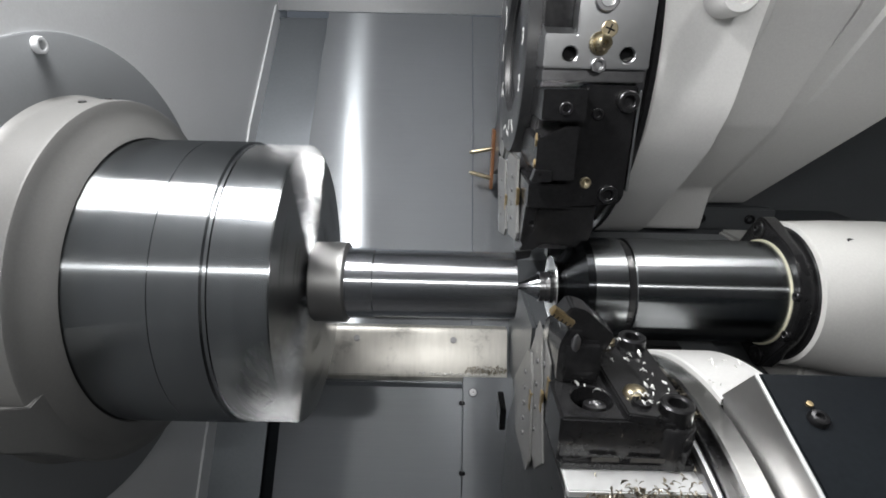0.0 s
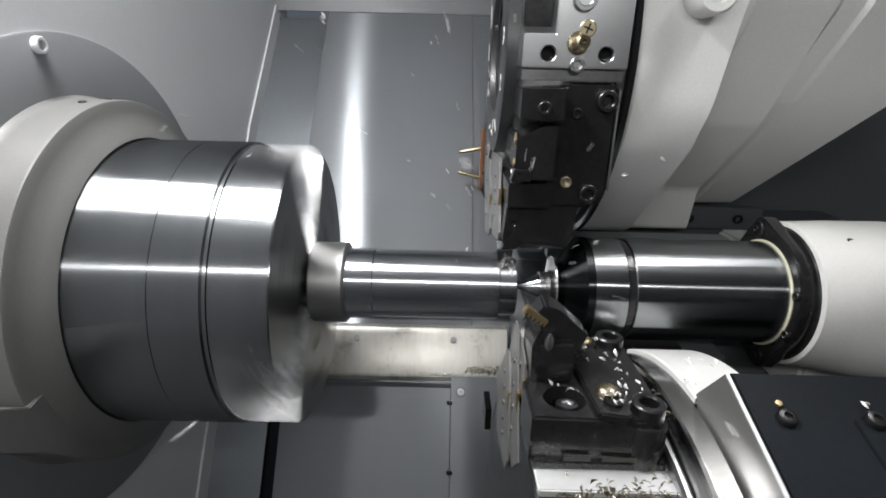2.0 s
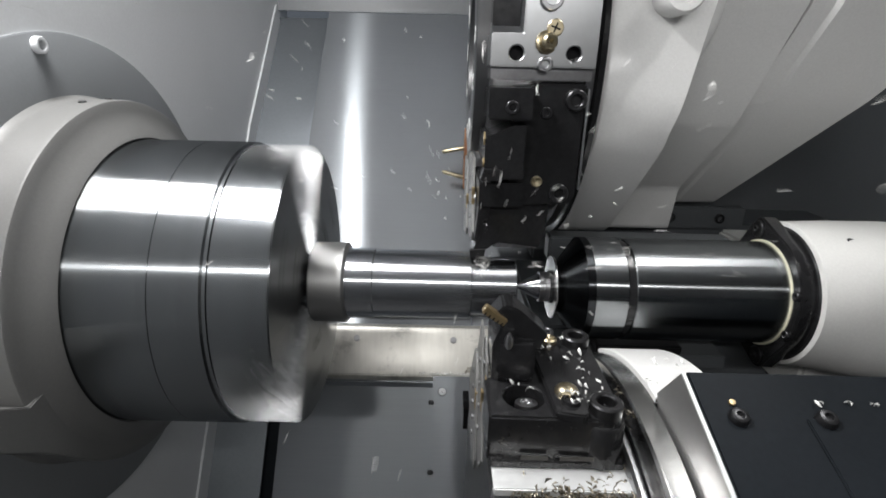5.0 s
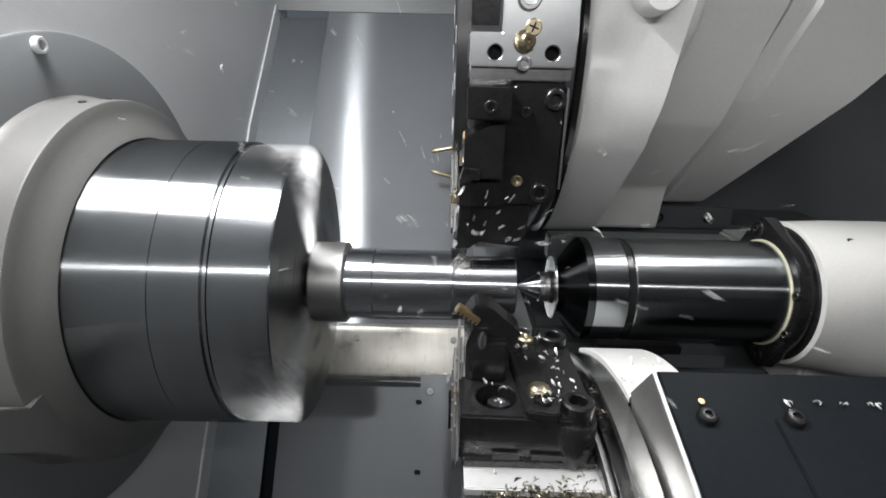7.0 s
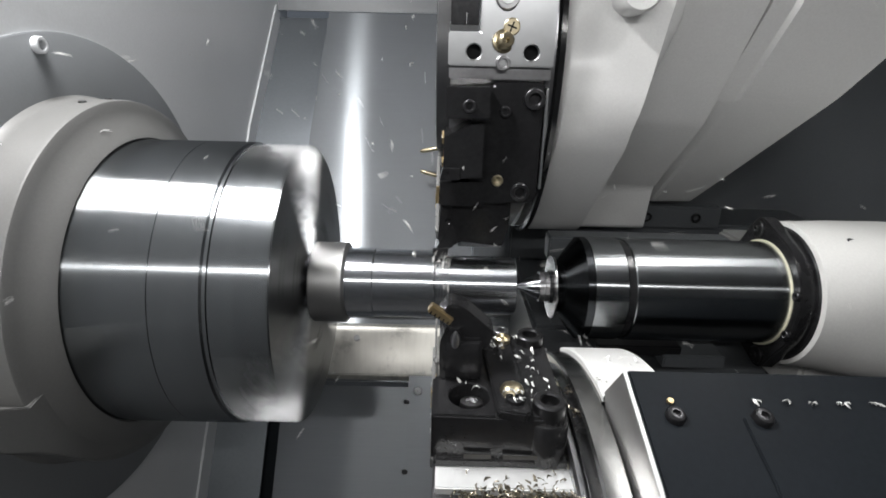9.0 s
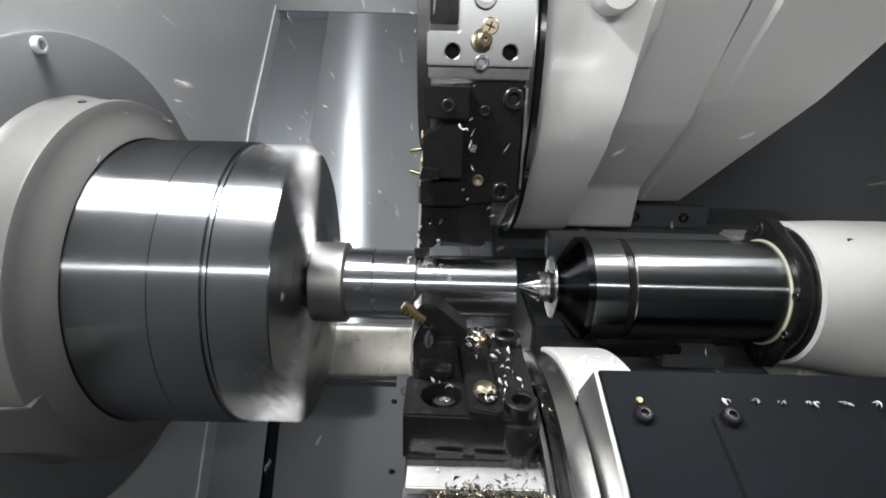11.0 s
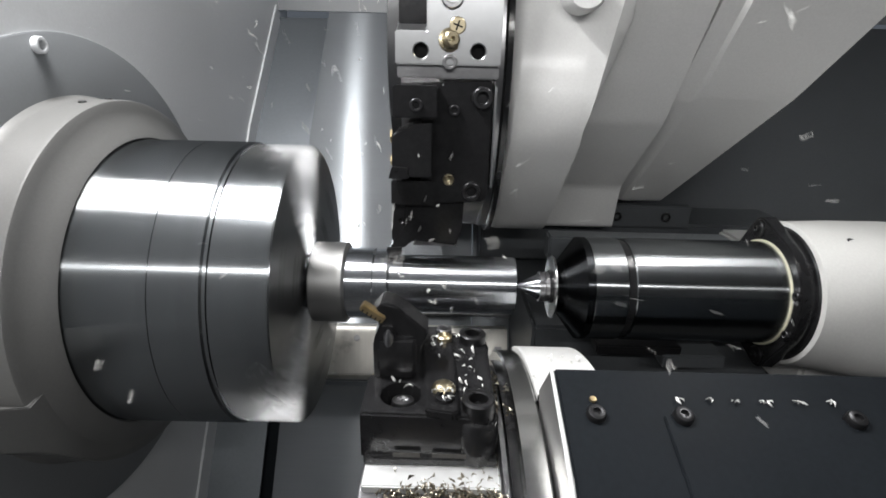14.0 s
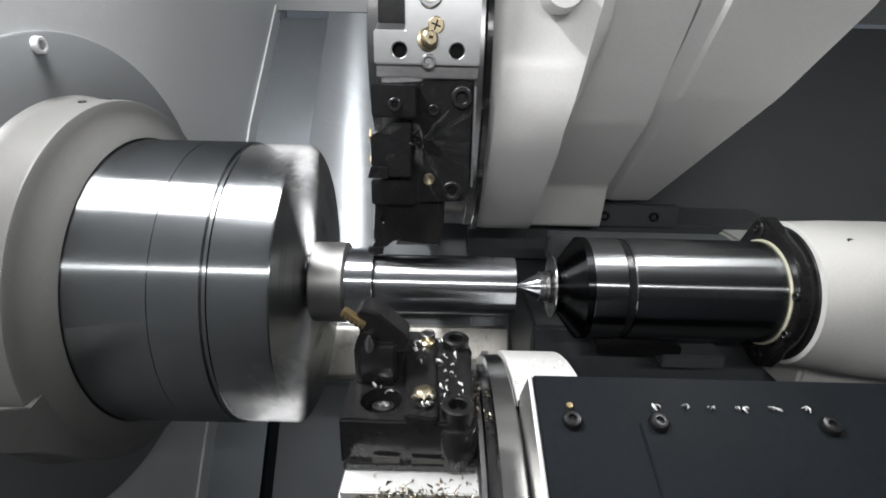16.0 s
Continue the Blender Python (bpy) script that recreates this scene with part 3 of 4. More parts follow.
    rows = [[bm.verts.new((0.3450, y, z)) for y, z in mirror_back(C0)], [bm.verts.new((0.3640, y, z)) for y, z in mirror_back(C0)], [bm.verts.new((0.3680, y - 0.004, z)) for y, z in mirror_back(C1)], [bm.verts.new(p) for p in slide(0.490, 0.420, mirror_back(C1))]]
    for a, b in zip(rows, rows[1:]):
        for i in range(len(a)):
            j = (i + 1) % len(a)
            bm.faces.new((a[i], a[j], b[j], b[i]))
    bm.faces.new(rows[0])
    bm.faces.new(rows[-1])
    part("slide_casting", bm, WHITE, t, angle=28)
    boss = part("boss", turned([(-0.02, 0.0165), (0.016, 0.0165), (0.019, 0.0145), (0.019, 0.009), (0.012, 0.008), (0.012, 0.0)], (0.2225, 0.012, 1.2505), (0, -1, 0.05), 40), WHITE, t, "white boss with a recessed screw")
    plate = part("bracket", box(0.335, 0.460, 0.245, 0.262, 0.985, 1.016, 0.002), DARKWALL, t, "dark bracket plate under the slide")
    for x in (0.357, 0.425):
        socket_bolt((x, 0.245, 1.001), (0, -1, 0), 0.0065, 0.004, plate)
    part("underbeam", box(0.17, 0.62, 0.255, 0.40, 0.93, 0.988, 0.003), DARKWALL, t, "dark beam under the slide")

    # bright clamp block
    blk = part("clamp_block", prism([(0.0755, 1.1935), (0.1585, 1.1935), (0.1585, 1.34), (0.1000, 1.34), (0.1000, 1.2185), (0.0755, 1.2185)], "y", -0.012, 0.03, 0.0010), ALU, t, "bright machined clamp block")
    part("lip", box(0.0765, 0.158, -0.006, 0.03, 1.1835, 1.1932, 0.0008), STEEL, blk)
    part("pocket", box(0.0770, 0.0995, 0.006, 0.03, 1.2225, 1.33, 0.001), BLACK, blk)
    part("pocket_floor", prism([(-0.008, 1.2185), (0.012, 1.2265), (0.012, 1.2187)], "x", 0.0765, 0.0995, 0.0002), ALU, blk)
    drill(blk, [((x, -0.012, 1.2040), (0, -1, 0), 0.0058, 0.02) for x in (0.0955, 0.1405)])
    # black discs paint the shade deep in the two drilled holes
    for x in (0.0955, 0.1405):
        part("bore", turned([(0.0, 0.0), (0.0, 0.0057), (0.0080, 0.0057), (0.0080, 0.0052), (0.0005, 0.0050), (0.0005, 0.0)], (x, -0.0015, 1.2040), (0, -1, 0), 28), BLACK, blk, "black disc standing for the shade inside the hole")
    socket_bolt((0.1185, -0.012, 1.1960), (0, -1, 0), 0.0058, 0.0025, blk, mat=STEEL)
    socket_bolt((0.1195, -0.012, 1.2430), (0, -1, 0), 0.0090, 0.004, blk, mat=STEEL)
    noz = part("nozzle", turned([(-0.001, 0.0088), (0.001, 0.0088), (0.0015, 0.0065), (0.008, 0.0060), (0.0095, 0.0045), (0.0095, 0.0018), (0.004, 0.0015), (0.004, 0)], (0.1180, -0.012, 1.2120), (0.25, -1, 0.1), 32), BRASS, blk, "brass coolant nozzle")
    scr = part("cross_screw", turned([(-0.001, 0.0064), (0.0008, 0.0064), (0.0014, 0.0056), (0.0014, 0)], (0.1240, -0.012, 1.2225), (0, -1, 0), 28), BRASS, blk, "brass cross-slot screw")
    for a in (20, 110):
        s = part("slot", box(-0.0038, 0.0038, -0.0006, 0.0002, -0.0006, 0.0006, 0.0), BLACK, scr)
        s.matrix_basis = pose(0.1240, -0.0133, 1.2225, 0, a, 0)

    # black holder with its side blocks
    hol = part("tool_holder", prism([(0.0960, 1.0800), (0.1500, 1.0830), (0.1540, 1.0900), (0.1540, 1.1815), (0.1130, 1.1815), (0.1130, 1.1790), (0.0960, 1.1790)], "y", -0.010, 0.03, 0.0012), BLACK, t, "black-oxide tool holder")
    part("side_block", box(0.0748, 0.1100, -0.0290, 0.055, 1.1540, 1.1785, 0.0012), BLACK, hol)
    part("side_block", box(0.0712, 0.1090, -0.0150, 0.060, 1.0795, 1.1010, 0.0012), BLACK, hol)
    part("tool_body", prism([(0.0735, 1.1160), (0.0735, 1.1395), (0.0930, 1.1495), (0.1060, 1.1505), (0.1060, 1.1065), (0.0775, 1.1065)], "y", -0.0275, 0.058, 0.001), BLACK, hol)
    part("insert_seat", prism([(0.0705, 1.1055), (0.0735, 1.1155), (0.0870, 1.1150), (0.0870, 1.1055)], "y", -0.0285, -0.018, 0.0005), DARKSTEEL, hol)
    for x, z, r, h in ((0.1455, 1.1695, 0.0085, 0.007), (0.1230, 1.1590, 0.0045, 0.003), (0.1395, 1.0925, 0.0080, 0.004), (0.0930, 1.1640, 0.0052, 0.002)):
        socket_bolt((x, -0.0105 if x > 0.1 else -0.0290, z), (0, -1, 0), r, h, hol)
    part("plug", turned([(0, 0.0050), (0.002, 0.0048), (0.0026, 0.0040), (0.0012, 0.0020), (0, 0)], (0.1198, -0.010, 1.1020), (0, -1, 0), 24), BRASS, hol, "brass plug")
    part("cover_strip", box(0.1555, 0.1575, -0.009, 0.02, 1.095, 1.178, 0.0005), ALU, hol)
    # cutting tool that reaches down to the work
    tool = part("cutting_tool", prism([(0.083, 1.0800), (0.080, 1.0560), (0.0705, 1.0400), (0.0672, 1.0330), (0.0740, 1.0320), (0.0900, 1.0440), (0.128, 1.0400), (0.133, 1.0560), (0.134, 1.0800)], "y", -0.004, 0.024, 0.0012), BLACK, t, "black tool shank reaching to the workpiece")
    wedge = part("clamp_wedge", prism([(0.0700, 1.0440), (0.0740, 1.0370), (0.0840, 1.0370), (0.0850, 1.0795), (0.0725, 1.0795)], "y", -0.002, 0.045, 0.001), DARKSTEEL, tool, "dark steel clamp wedge with two holes")
    drill(wedge, [((0.0775, -0.002, 1.0465), (0, -1, 0), 0.0016, 0.004), ((0.0790, -0.002, 1.0620), (0, -1, 0), 0.0020, 0.004)])
    for z, h in ((1.1390, 0.0055), (1.1195, 0.0040)):
        part("side_insert", prism([(-0.0265, z), (-0.0225, z + h), (-0.0185, z), (-0.0225, z - h)], "x", 0.0722, 0.0737, 0.0003), GOLD, hol, "small gold-coated insert")
    part("tip_insert", prism([(0.0655, 1.0365), (0.0670, 1.0280), (0.0790, 1.0310), (0.0800, 1.0380)], "y", -0.006, -0.001, 0.0004), DARKSTEEL, tool)
    part("shoe", prism([(0.088, 1.0335), (0.094, 1.0425), (0.118, 1.0420), (0.130, 1.0335)], "y", 0.012, 0.040, 0.0008), STEEL, tool)
    # tools on the disc face behind
    plate = part("copper_plate", box(0.0700, 0.0742, 0.332, 0.350, 1.014, 1.104, 0.0006), COPPER, t, "copper-coloured plate with two pins")
    for z, dz in ((1.0760, -0.20), (1.0310, 0.26)):
        part("pin", turned([(0, 0.0032), (0.030, 0.0032), (0.034, 0.0014), (0.034, 0)], (0.0702, 0.336, z), (-1, 0, dz), 16), BRASS, plate)
    part("plate_arm", prism([(0.270, 1.06), (0.345, 1.035), (0.355, 1.095), (0.290, 1.16), (0.260, 1.15)], "x", 0.0742, 0.082, 0.001), DARKSTEEL, t)
    face_plate(t, [(0.119, 1.095), (0.110, 1.108), (0.042, 1.112), (0.036, 1.090), (0.013, 1.048), (0.020, 1.038), (0.073, 1.027), (0.082, 1.045)], 0.0680, 0.0705, (0.0285, 1.079), 4)
    face_plate(t, [(0.196, 1.074), (0.188, 1.090), (0.122, 1.096), (0.112, 1.075), (0.082, 1.030), (0.090, 1.020), (0.145, 1.007), (0.156, 1.020)], 0.0662, 0.0682, (0.100, 1.055), 3)
    face_plate(t, [(0.235, 1.130), (0.215, 1.165), (0.180, 1.160), (0.165, 1.110), (0.185, 1.085), (0.225, 1.090)], 0.0700, 0.0725, (0.190, 1.12), 2)
    return t


UPPER = upper_turret()

# ---- lower turret ----
LC = (-0.165, 0.796)
TOP = 1.0085


def lower_turret():
    t = thing("lower_turret", "tool turret with black holder and chips below the workpiece", "turret")
    y0, z0 = LC
    ngon = 12
    rad = 0.178
    out = [(y0 + rad * math.cos(radians(30 * (i + 0.5))), z0 + rad * math.sin(radians(30 * (i + 0.5)))) for i in range(ngon)]
    part("disc", prism(out, "x", 0.072, 0.156, 0.0015), DARKSTEEL, t)
    part("rim_band", revolve([(0.152, 0.16), (0.152, 0.186), (0.1535, 0.188), (0.1565, 0.188), (0.158, 0.186), (0.158, 0.16)], 160, y0, z0), STEEL, t)
    part("seal_band", revolve([(0.1575, 0.16), (0.1575, 0.192), (0.1625, 0.192), (0.1625, 0.16)], 160, y0, z0), BLACK, t)
    part("outer_band", revolve([(0.162, 0.16), (0.162, 0.199), (0.1635, 0.2005), (0.1765, 0.2005), (0.178, 0.199), (0.178, 0.16)], 160, y0, z0), BAND, t, "bright turned band beside the turret")
    # white cap over the band
    part("cap", revolve([(0.1785, 0.199), (0.1785, 0.2030), (0.1795, 0.2040), (0.2235, 0.2040), (0.2245, 0.2030), (0.2245, 0.199)], 40, y0, z0, closed=True, a0=56, a1=90.5), WHITE, t, "white cap with dark scratches")
    # black sheet cover
    cov = part("cover", prism([(-0.1885, 1.0330), (-0.250, 1.0100), (-0.40, 0.938), (-0.40, 0.88), (-0.10, 0.88), (-0.10, 0.95), (-0.165, 1.0000)], "x", 0.1815, 0.75, 0.0012), BLACKPAINT, t, "black painted sheet cover with cap screws")
    part("edge_flange", prism([(-0.1890, 1.0335), (-0.250, 1.0106), (-0.40, 0.9386), (-0.40, 0.9366), (-0.250, 1.0086), (-0.1890, 1.0315)], "x", 0.1788, 0.1806, 0.0003), LEDGE, cov, "bright bare sheet edge")
    part("hatch", prism([(-0.2160, 1.0242), (-0.250, 1.0118), (-0.395, 0.9422), (-0.395, 0.9400), (-0.250, 1.0092), (-0.2160, 1.0220)], "x", 0.2345, 0.70, 0.0006), BLACKPAINT, cov, "black sheet hatch screwed on the cover")
    nrm = Vector((0, -0.35, 0.94)).normalized()
    for x, y, z in ((0.1990, -0.2160, 1.0232), (0.2440, -0.2175, 1.0243), (0.3340, -0.2175, 1.0243)):
        part("screw", turned([(-0.002, 0.0052), (0.0016, 0.0052), (0.0030, 0.0044), (0.0034, 0.0030), (0.0034, 0.0022), (0.0014, 0.0020), (0.0014, 0.0)], (x, y, z), nrm, 28), DARKSTEEL, cov)
    part("tag", turned([(0, 0.002), (0.0012, 0.0018), (0.0014, 0)], (0.1992, -0.2075, 1.0263), nrm, 12), GOLD, cov, "small yellow chip")
    part("side_panel", prism([(-0.1640, 1.0005), (-0.1885, 1.0325), (-0.250, 1.0100), (-0.40, 0.9380), (-0.40, 0.86), (-0.25, 0.930), (-0.19, 0.962)], "x", 0.1796, 0.1813, 0.0003), SIDE, cov, "bare metal side of the cover")
    part("far_plate", prism([(-0.045, 0.915), (-0.030, 0.952), (-0.012, 0.935), (-0.020, 0.905)], "x", 0.166, 0.1725, 0.0005), STEEL, t)
    # holder
    hol = part("tool_holder", prism([(0.0705, -0.1955), (0.1440, -0.1975), (0.1500, -0.1900), (0.1500, -0.1080), (0.1440, -0.1010), (0.1180, -0.0980), (0.1000, -0.0980), (0.0980, -0.1500), (0.0705, -0.1560)], "z", 0.9715, TOP - 0.004, 0.0015), BLACK, t, "black-oxide tool holder with oily chips")
    part("ridge", prism([(0.1085, -0.1955), (0.1250, -0.1985), (0.1280, -0.1960), (0.1240, -0.0975), (0.1030, -0.0975)], "z", TOP - 0.006, TOP, 0.001), BLACK, hol)
    part("foot", box(0.0725, 0.1520, -0.1990, -0.12, 0.9700, 0.9760, 0.001), BLACK, hol)
    drill(hol, [((0.0930, -0.1760, TOP - 0.004), (0, 0, 1), 0.0125, 0.014)])
    part("socket_screw", turned([(0, 0.0070), (0.003, 0.0068), (0.0035, 0.004), (0.002, 0.0035), (0.002, 0)], (0.0945, -0.1790, TOP - 0.0095), (0, 0.2, 1), 24), STEEL, hol)
    for y in (-0.1105, -0.1880):
        part("bolt_boss", turned([(0, 0.0128), (0.0265, 0.0128), (0.0280, 0.0118), (0.0280, 0.0)], (0.1390, y, 0.9720), (0, 0, 1), 36), BLACK, hol)
        socket_bolt((0.1395, y, TOP - 0.014), (0, 0, 1), 0.0098, 0.017, hol, seg=36)
    noz = part("nozzle", turned([(-0.001, 0.0075), (0.0008, 0.0075), (0.0030, 0.0066), (0.0046, 0.0045), (0.0052, 0.0022), (0.0053, 0)], (0.1190, -0.1760, TOP - 0.0005), (0, 0, 1), 28), BRASS, hol, "round brass nozzle")
    part("nozzle_clamp", turned([(-0.001, 0.0058), (0.0022, 0.0055), (0.0026, 0.003), (0.001, 0.0025), (0.001, 0)], (0.1195, -0.1855, TOP), (0, 0, 1), 24), DARKSTEEL, hol)
    part("valve", turned([(-0.002, 0.0056), (0.003, 0.0056), (0.004, 0.0042), (0.002, 0.0030), (0.002, 0)], (0.1190, -0.1170, TOP), (0, 0, 1), 24), BRASS, hol, "brass coolant valve")
    socket_bolt((0.1190, -0.1050, TOP - 0.001), (0, 0, 1), 0.0056, 0.004, hol, mat=STEEL)
    part("name_bar", box(0.0900, 0.1060, -0.1993, -0.1990, 0.9770, 0.9800, 0.0), ETCH, hol, "worn engraved lettering as a bar")
    part("name_bar", box(0.1130, 0.1380, -0.1993, -0.1990, 0.9770, 0.9800, 0.0), ETCH, hol, "worn engraved lettering as a bar")
    # cutting head on the holder
    head = part("tool_head", prism([(-0.160, 1.0035), (-0.164, 1.0180), (-0.160, 1.0330), (-0.146, 1.0410), (-0.120, 1.0350), (-0.101, 1.0200), (-0.100, 1.0035)], "x", 0.0765, 0.1010, 0.002), BLACK, t, "black tool head with clamped insert")
    part("jaw_plate", prism([(0.0745, 1.0035), (0.0740, 1.0300), (0.0790, 1.0430), (0.0880, 1.0430), (0.0900, 1.0035)], "y", -0.1600, -0.1250, 0.0015), BLACK, head)
    arm = part("insert_arm", prism([(-0.0150, -0.0065), (-0.0150, 0.0050), (-0.0060, 0.0085), (0.0200, 0.0060), (0.0230, -0.0065)], "y", -0.0100, 0.0090, 0.0012), BLACK, head)
    arm.matrix_basis = pose(0.0890, -0.1480, 1.0440, 0, 36, 0)
    ins = part("insert", box(-0.0082, 0.0082, -0.0032, 0.0032, -0.0026, 0.0026, 0.0006), GOLD, head, "gold-coated carbide insert")
    ins.matrix_basis = pose(0.0745, -0.1570, 1.0500, 0, 34, 0)
    for i in range(5):
        rib = part("chip_groove", box(-0.0004, 0.0004, -0.0036, -0.0030, -0.0026, -0.0006, 0.0), BLACK, ins)
        rib.matrix_basis = pose(-0.0062 + 0.0031 * i, 0, 0)
    part("clamp_finger", turned([(0, 0.0035), (0.010, 0.0030), (0.014, 0.0008), (0.014, 0)], (0.0840, -0.1575, 1.0260), (0, -0.25, 1), 16), STEEL, head)
    socket_bolt((0.0850, -0.1570, 1.0190), (0, -1, 0.15), 0.0052, 0.004, head)
    # ledge of the disc facet in front of the holder
    part("facet_plate", box(0.0735, 0.1555, -0.2150, -0.1880, 0.9640, 0.9705, 0.0008), LEDGE, t, "bright machined turret facet")
    # plates and tools on the face behind the holder
    face_plate(t, [(-0.035, 0.924), (-0.086, 0.984), (-0.098, 0.988), (-0.111, 0.9756), (-0.129, 0.9115), (-0.120, 0.895), (-0.061, 0.885)], 0.0690, 0.0708, (-0.112, 0.955), 5)
    face_plate(t, [(-0.078, 0.967), (-0.108, 1.021), (-0.122, 1.0188), (-0.137, 0.9865), (-0.1626, 0.941), (-0.140, 0.915), (-0.11, 0.92)], 0.0709, 0.0722, (-0.140, 0.975), 4)
    face_plate(t, [(-0.112, 1.000), (-0.118, 1.012), (-0.126, 1.016), (-0.1480, 1.010), (-0.150, 0.9987), (-0.154, 0.9827), (-0.120, 0.981)], 0.0726, 0.0738, (-0.1480, 0.991), 1)
    part("stop_block", prism([(0.0400, 0.8290), (0.0750, 0.8290), (0.0750, 0.7990), (0.0400, 0.8010)], "x", 0.0690, 0.0760, 0.0006), BLACK, t, "black stop block on the turret face")
    return t


LOWER = lower_turret()


# ---- chips ----
def chip_mesh(rng, long, wide, turns):
    """A small curled ribbon of cut steel."""
    bm = bmesh.new()
    n = 7
    prev = None
    r = 0.4 * long / max(0.6, turns * 2.2)
    for i in range(n):
        a = turns * 2 * math.pi * i / (n - 1)
        c = Vector((long * (i / (n - 1) - 0.5), r * math.cos(a) * 0.5, r * math.sin(a) * 0.5))
        side = Vector((0.4, -math.sin(a), math.cos(a))).normalized() * wide / 2
        v = [bm.verts.new(c + side), bm.verts.new(c - side), bm.verts.new(c - side * 0.9 + Vector((0, 0, wide * 0.25))), bm.verts.new(c + side * 0.9 + Vector((0, 0, wide * 0.25)))]
        if prev:
            for k in range(4):
                bm.faces.new((prev[k], prev[(k + 1) % 4], v[(k + 1) % 4], v[k]))
        else:
            bm.faces.new(v)
        prev = v
    bm.faces.new(prev)
    return bm


def scatter(name, label, spots, seed, size=(0.0016, 0.0045), mat=None):
    """Loose chips lying at the spots (x, y, z, spread x, spread y, spread z, count)."""
    rng = random.Random(seed)
    bm = bmesh.new()
    for x, y, z, dx, dy, dz, n in spots:
        for _ in range(n):
            k = chip_mesh(rng, rng.uniform(*size) * 0.75, rng.uniform(0.0012, 0.0026), rng.uniform(0.08, 0.45))
            m = Matrix.Translation((x + rng.uniform(-dx, dx), y + rng.uniform(-dy, dy), z + 0.0006 + rng.random() ** 2 * dz)) @ Euler((rng.uniform(-0.5, 0.5), rng.uniform(-0.5, 0.5), rng.uniform(0, 6.3))).to_matrix().to_4x4()
            bmesh.ops.transform(k, matrix=m, verts=k.verts[:])
            bm = join(bm, k)
    return tagged(part(name, bm, mat or CHIP), label, "chips", kind="stuff")


LOOSE = [
    scatter("holder_chips", "bright steel chips lying on the black tool holder", [(0.1250, -0.150, TOP, 0.010, 0.045, 0.001, 10), (0.1360, -0.150, TOP - 0.004, 0.008, 0.035, 0.003, 17), (0.1170, -0.118, TOP, 0.007, 0.012, 0.003, 8), (0.090, -0.160, TOP - 0.004, 0.012, 0.012, 0.001, 6), (0.118, -0.186, TOP + 0.002, 0.008, 0.006, 0.002, 8)], 3, (0.002, 0.0055)),
    scatter("ledge_chips", "heap of steel chips on the turret facet", [(0.1170, -0.2210, 0.9610, 0.038, 0.006, 0.010, 190), (0.120, -0.2210, 0.9640, 0.030, 0.005, 0.017, 170), (0.12, -0.2080, 0.9705, 0.03, 0.006, 0.001, 7)], 4, (0.002, 0.0055), HEAP),
    scatter("rim_chips", "steel chips caught beside the turret rim", [(0.1540, -0.15, 0.9835, 0.0020, 0.03, 0.003, 30), (0.1540, -0.205, 0.9715, 0.0020, 0.03, 0.004, 40), (0.1600, -0.16, 0.990, 0.002, 0.02, 0.002, 12)], 5, (0.002, 0.005), HEAP),
    scatter("cover_chips", "a row of steel chips on the black cover edge", [(0.246, -0.2070, 1.0262, 0.002, 0.001, 0.0008, 2), (0.262, -0.2070, 1.0262, 0.003, 0.001, 0.0008, 3), (0.276, -0.2072, 1.0262, 0.003, 0.001, 0.0008, 3), (0.292, -0.2075, 1.0262, 0.004, 0.001, 0.0008, 4), (0.310, -0.2075, 1.0262, 0.004, 0.001, 0.0008, 4), (0.328, -0.2075, 1.0262, 0.003, 0.001, 0.0008, 3)], 6, (0.002, 0.0045)),
    scatter("cap_chips", "dark and bright chips on the white cap", [(0.205, -0.120, 0.9955, 0.012, 0.006, 0.001, 6), (0.180, -0.150, 0.9995, 0.004, 0.006, 0.001, 6)], 8, (0.002, 0.004)),
]
scatter("way_cover_grit", "fine dark grit along the way cover edge", [(0.02, on_slope(0.1860, 0.7739, 0.0112)[0], on_slope(0.1860, 0.7739, 0.0112)[1], 0.05, 0.0015, 0.002, 90)], 9, (0.001, 0.0025))

scatter("panel_grit", "heap of dark grit on the raised panel edge", [(0.0628, 0.1618, 0.7951, 0.028, 0.004, 0.010, 240)], 10, (0.0012, 0.003), HEAP)


def flying_chips():
    rng = random.Random(11)
    meshes = []
    for i in range(12):
        big = i % 6 == 0
        bm = chip_mesh(rng, rng.uniform(0.005, 0.010) if big else rng.uniform(0.0014, 0.0036), rng.uniform(0.0016, 0.0026) if big else rng.uniform(0.0010, 0.0017), rng.uniform(0.15, 1.2))
        ob = part("metal_chip", bm, CHIP)
        meshes.append(ob.data)
        bpy.data.objects.remove(ob)
    out = []
    for i in range(300):
        ob = new("metal_chip", meshes[i % 12])
        tagged(ob, "bright curled steel chip thrown from the cut", "chip", "flying chips")
        out.append(ob)
    return out


CHIPS = flying_chips()


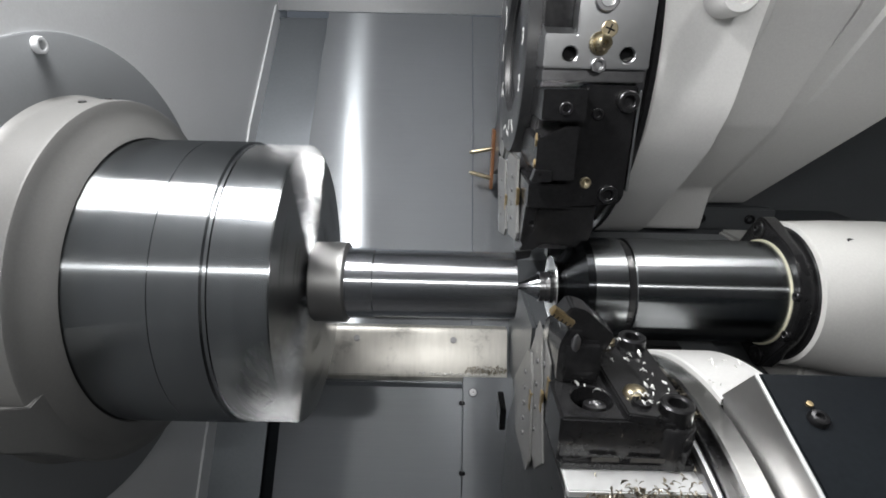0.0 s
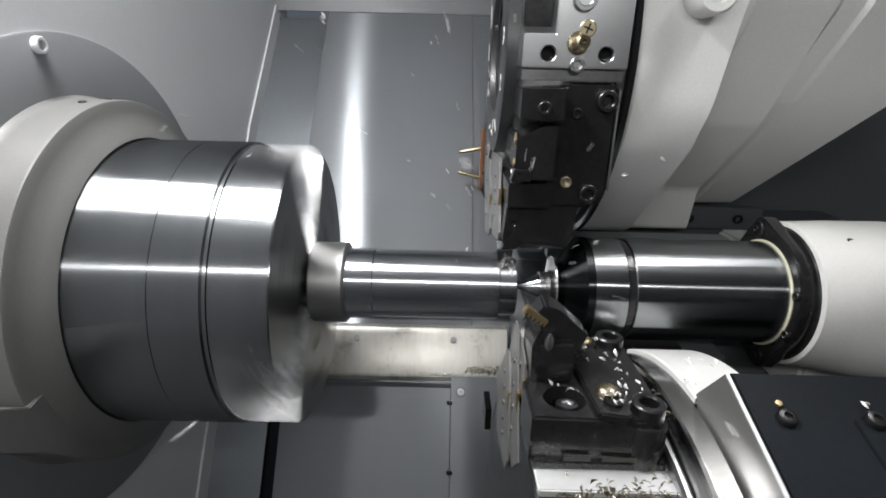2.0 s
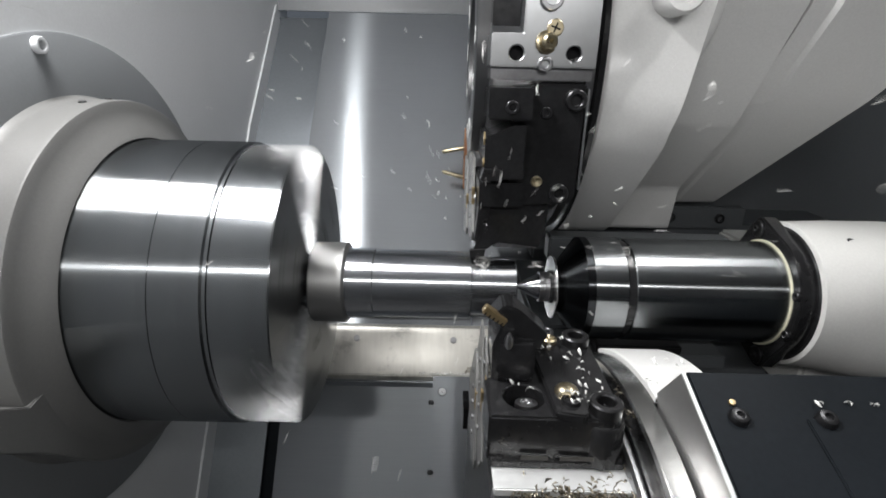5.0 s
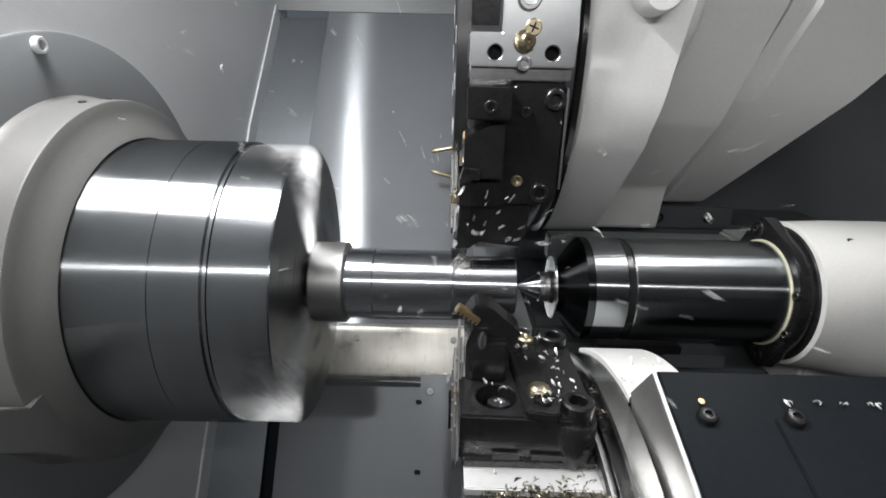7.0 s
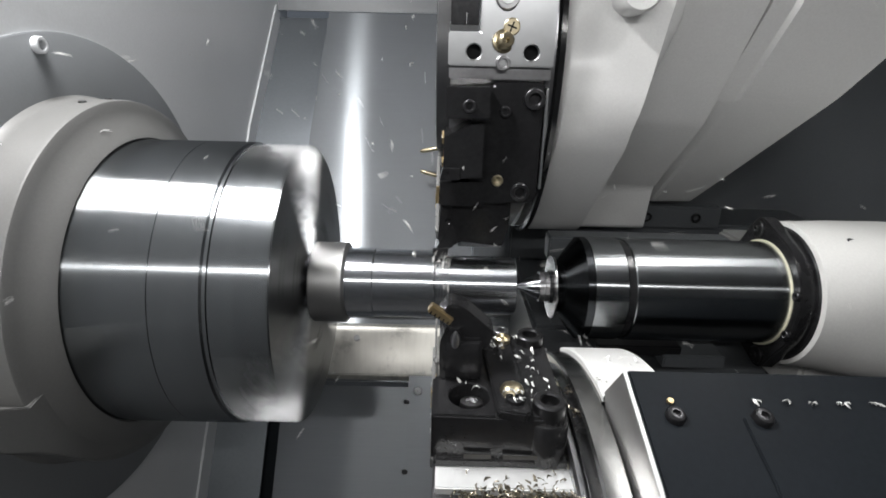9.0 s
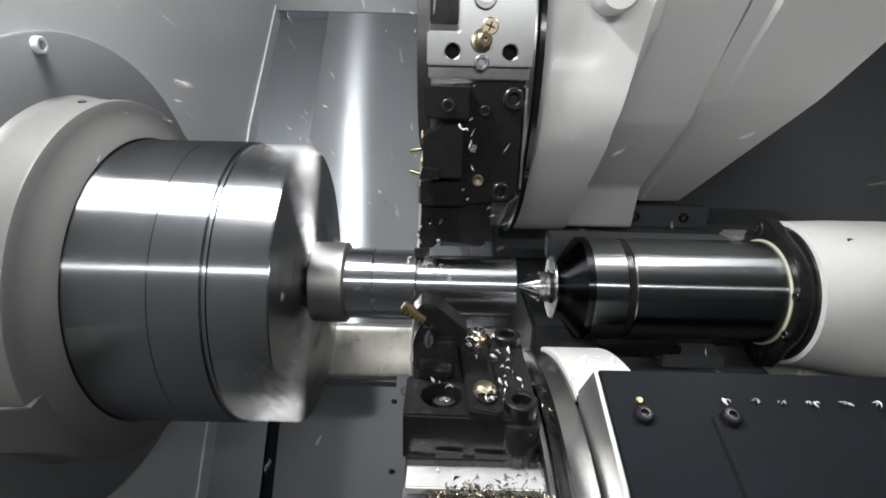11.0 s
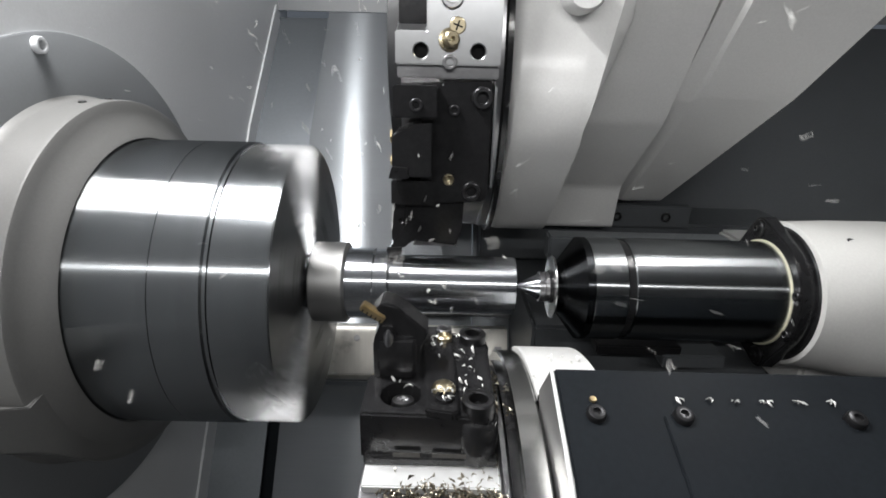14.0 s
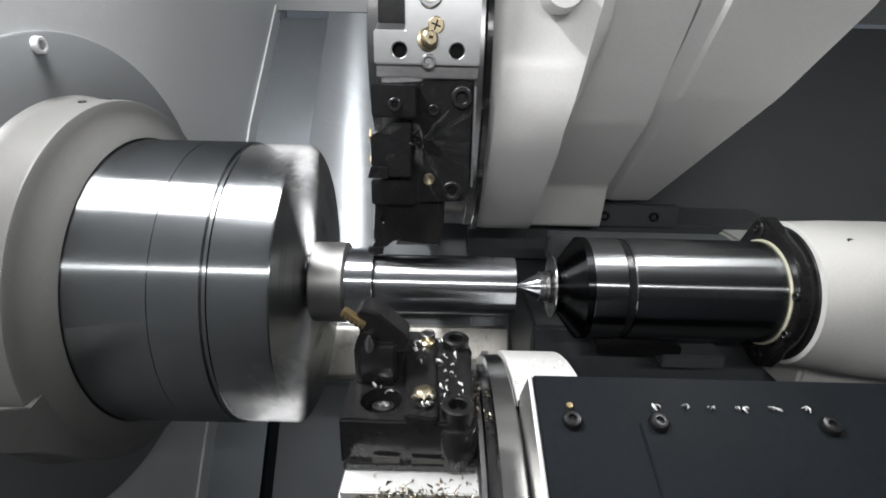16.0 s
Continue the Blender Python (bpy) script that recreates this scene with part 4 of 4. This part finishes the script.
# ---- movement ----
def chip_rows(rng, first):
    """Throws one chip again and again from the cut; between throws it waits inside the tool holder."""
    rows = []
    last = 16 * FPS

    def rest(f):
        return (0.110 - FEED * f / FPS, 0.008, 1.130)
    f = 0
    spin = [rng.uniform(0, 360), rng.uniform(0, 360), 0.0]
    rows.append((0.0, pose(*rest(0), *spin)))
    f = first
    while f < last:
        f += (2 - f) % 3
        if f >= last - 1:
            break
        rows.append((f / FPS, pose(*rest(f), *spin)))
        f += 1
        x, y, z = END + 0.004 - FEED * f / FPS + rng.uniform(-0.004, 0.010), -0.026, 1.022 + rng.uniform(0, 0.012)
        aim = rng.random()
        if aim < 0.55:
            v = Vector((rng.uniform(-0.6, 0.2), rng.uniform(-0.25, 0.35), rng.uniform(0.3, 1.2)))
        elif aim < 0.85:
            v = Vector((rng.uniform(0.1, 1.0), rng.uniform(-0.45, 0.1), rng.uniform(-0.1, 0.7)))
        else:
            v = Vector((rng.uniform(-0.8, 0.6), rng.uniform(-0.6, -0.25), rng.uniform(-0.3, 0.4)))
        tum = [rng.uniform(-55, 55) for _ in range(3)]
        for k in range(40):
            if f >= last:
                break
            rows.append((f / FPS, pose(x, y, z, *spin)))
            f += 1
            x, y, z = x + v.x / FPS, y + v.y / FPS, z + v.z / FPS
            v.z -= 9.8 / FPS * 0.08
            spin = [s + d for s, d in zip(spin, tum)]
            out = z > 1.40 or z < 0.60 or abs(x) > 0.60 or y < -0.33 or (y > 0.05 and z - y < 0.75)
            if out:
                break
        f += (1 - f) % 3
        if f >= last - 1:
            break
        rows.append((f / FPS, pose(x, y, z, *spin)))
        f += 1
        rows.append((f / FPS, pose(*rest(f), *spin)))
        f += rng.randint(1, 4)
    if rows[-1][0] < 16.0:
        rows.append((16.0, pose(*rest(last), *spin)))
    return rows


def motions():
    # turrets: steady feed to the chuck; the lower one stops and draws back at the end
    walk(UPPER, [(t * 0.5, pose(-FEED * t * 0.5, 0, 0)) for t in range(33)])
    rows = [(t * 0.5, pose(-FEED * t * 0.5, 0, 0)) for t in range(32)]
    rows += [(15.7, pose(-FEED * 15.7, 0, 0)), (15.9, pose(-FEED * 15.6, 0, -0.0004)), (16.0, pose(-FEED * 15.45, 0, -0.0045))]
    for ob in (LOWER, PANEL, *LOOSE):
        walk(ob, rows)
    # spindle
    spin = [(i / FPS, (104.0 + i * 88.02) % 360.0) for i in range(16 * FPS + 1)]
    for ob in (CHUCK_OB, WORK, CENTER):
        walk(ob, [(t, pose(0, 0, 1, a)) for t, a in spin])
    # the uncut skin gives way to the tool, ring by ring
    for ob, x1 in SKINS:
        rows = []
        for i in range(0, 161):
            t = i * 0.1
            edge = max(END - FEED * max(0.0, t - 0.1), STEP)
            rows.append((t, pose(min(0.0, edge - x1), 0, 0)))
        walk(ob, rows)
    rng = random.Random(21)
    for i, ob in enumerate(CHIPS):
        walk(ob, chip_rows(rng, int(FPS * (0.2 + 3.2 * (i / len(CHIPS)) ** 0.6))))


motions()
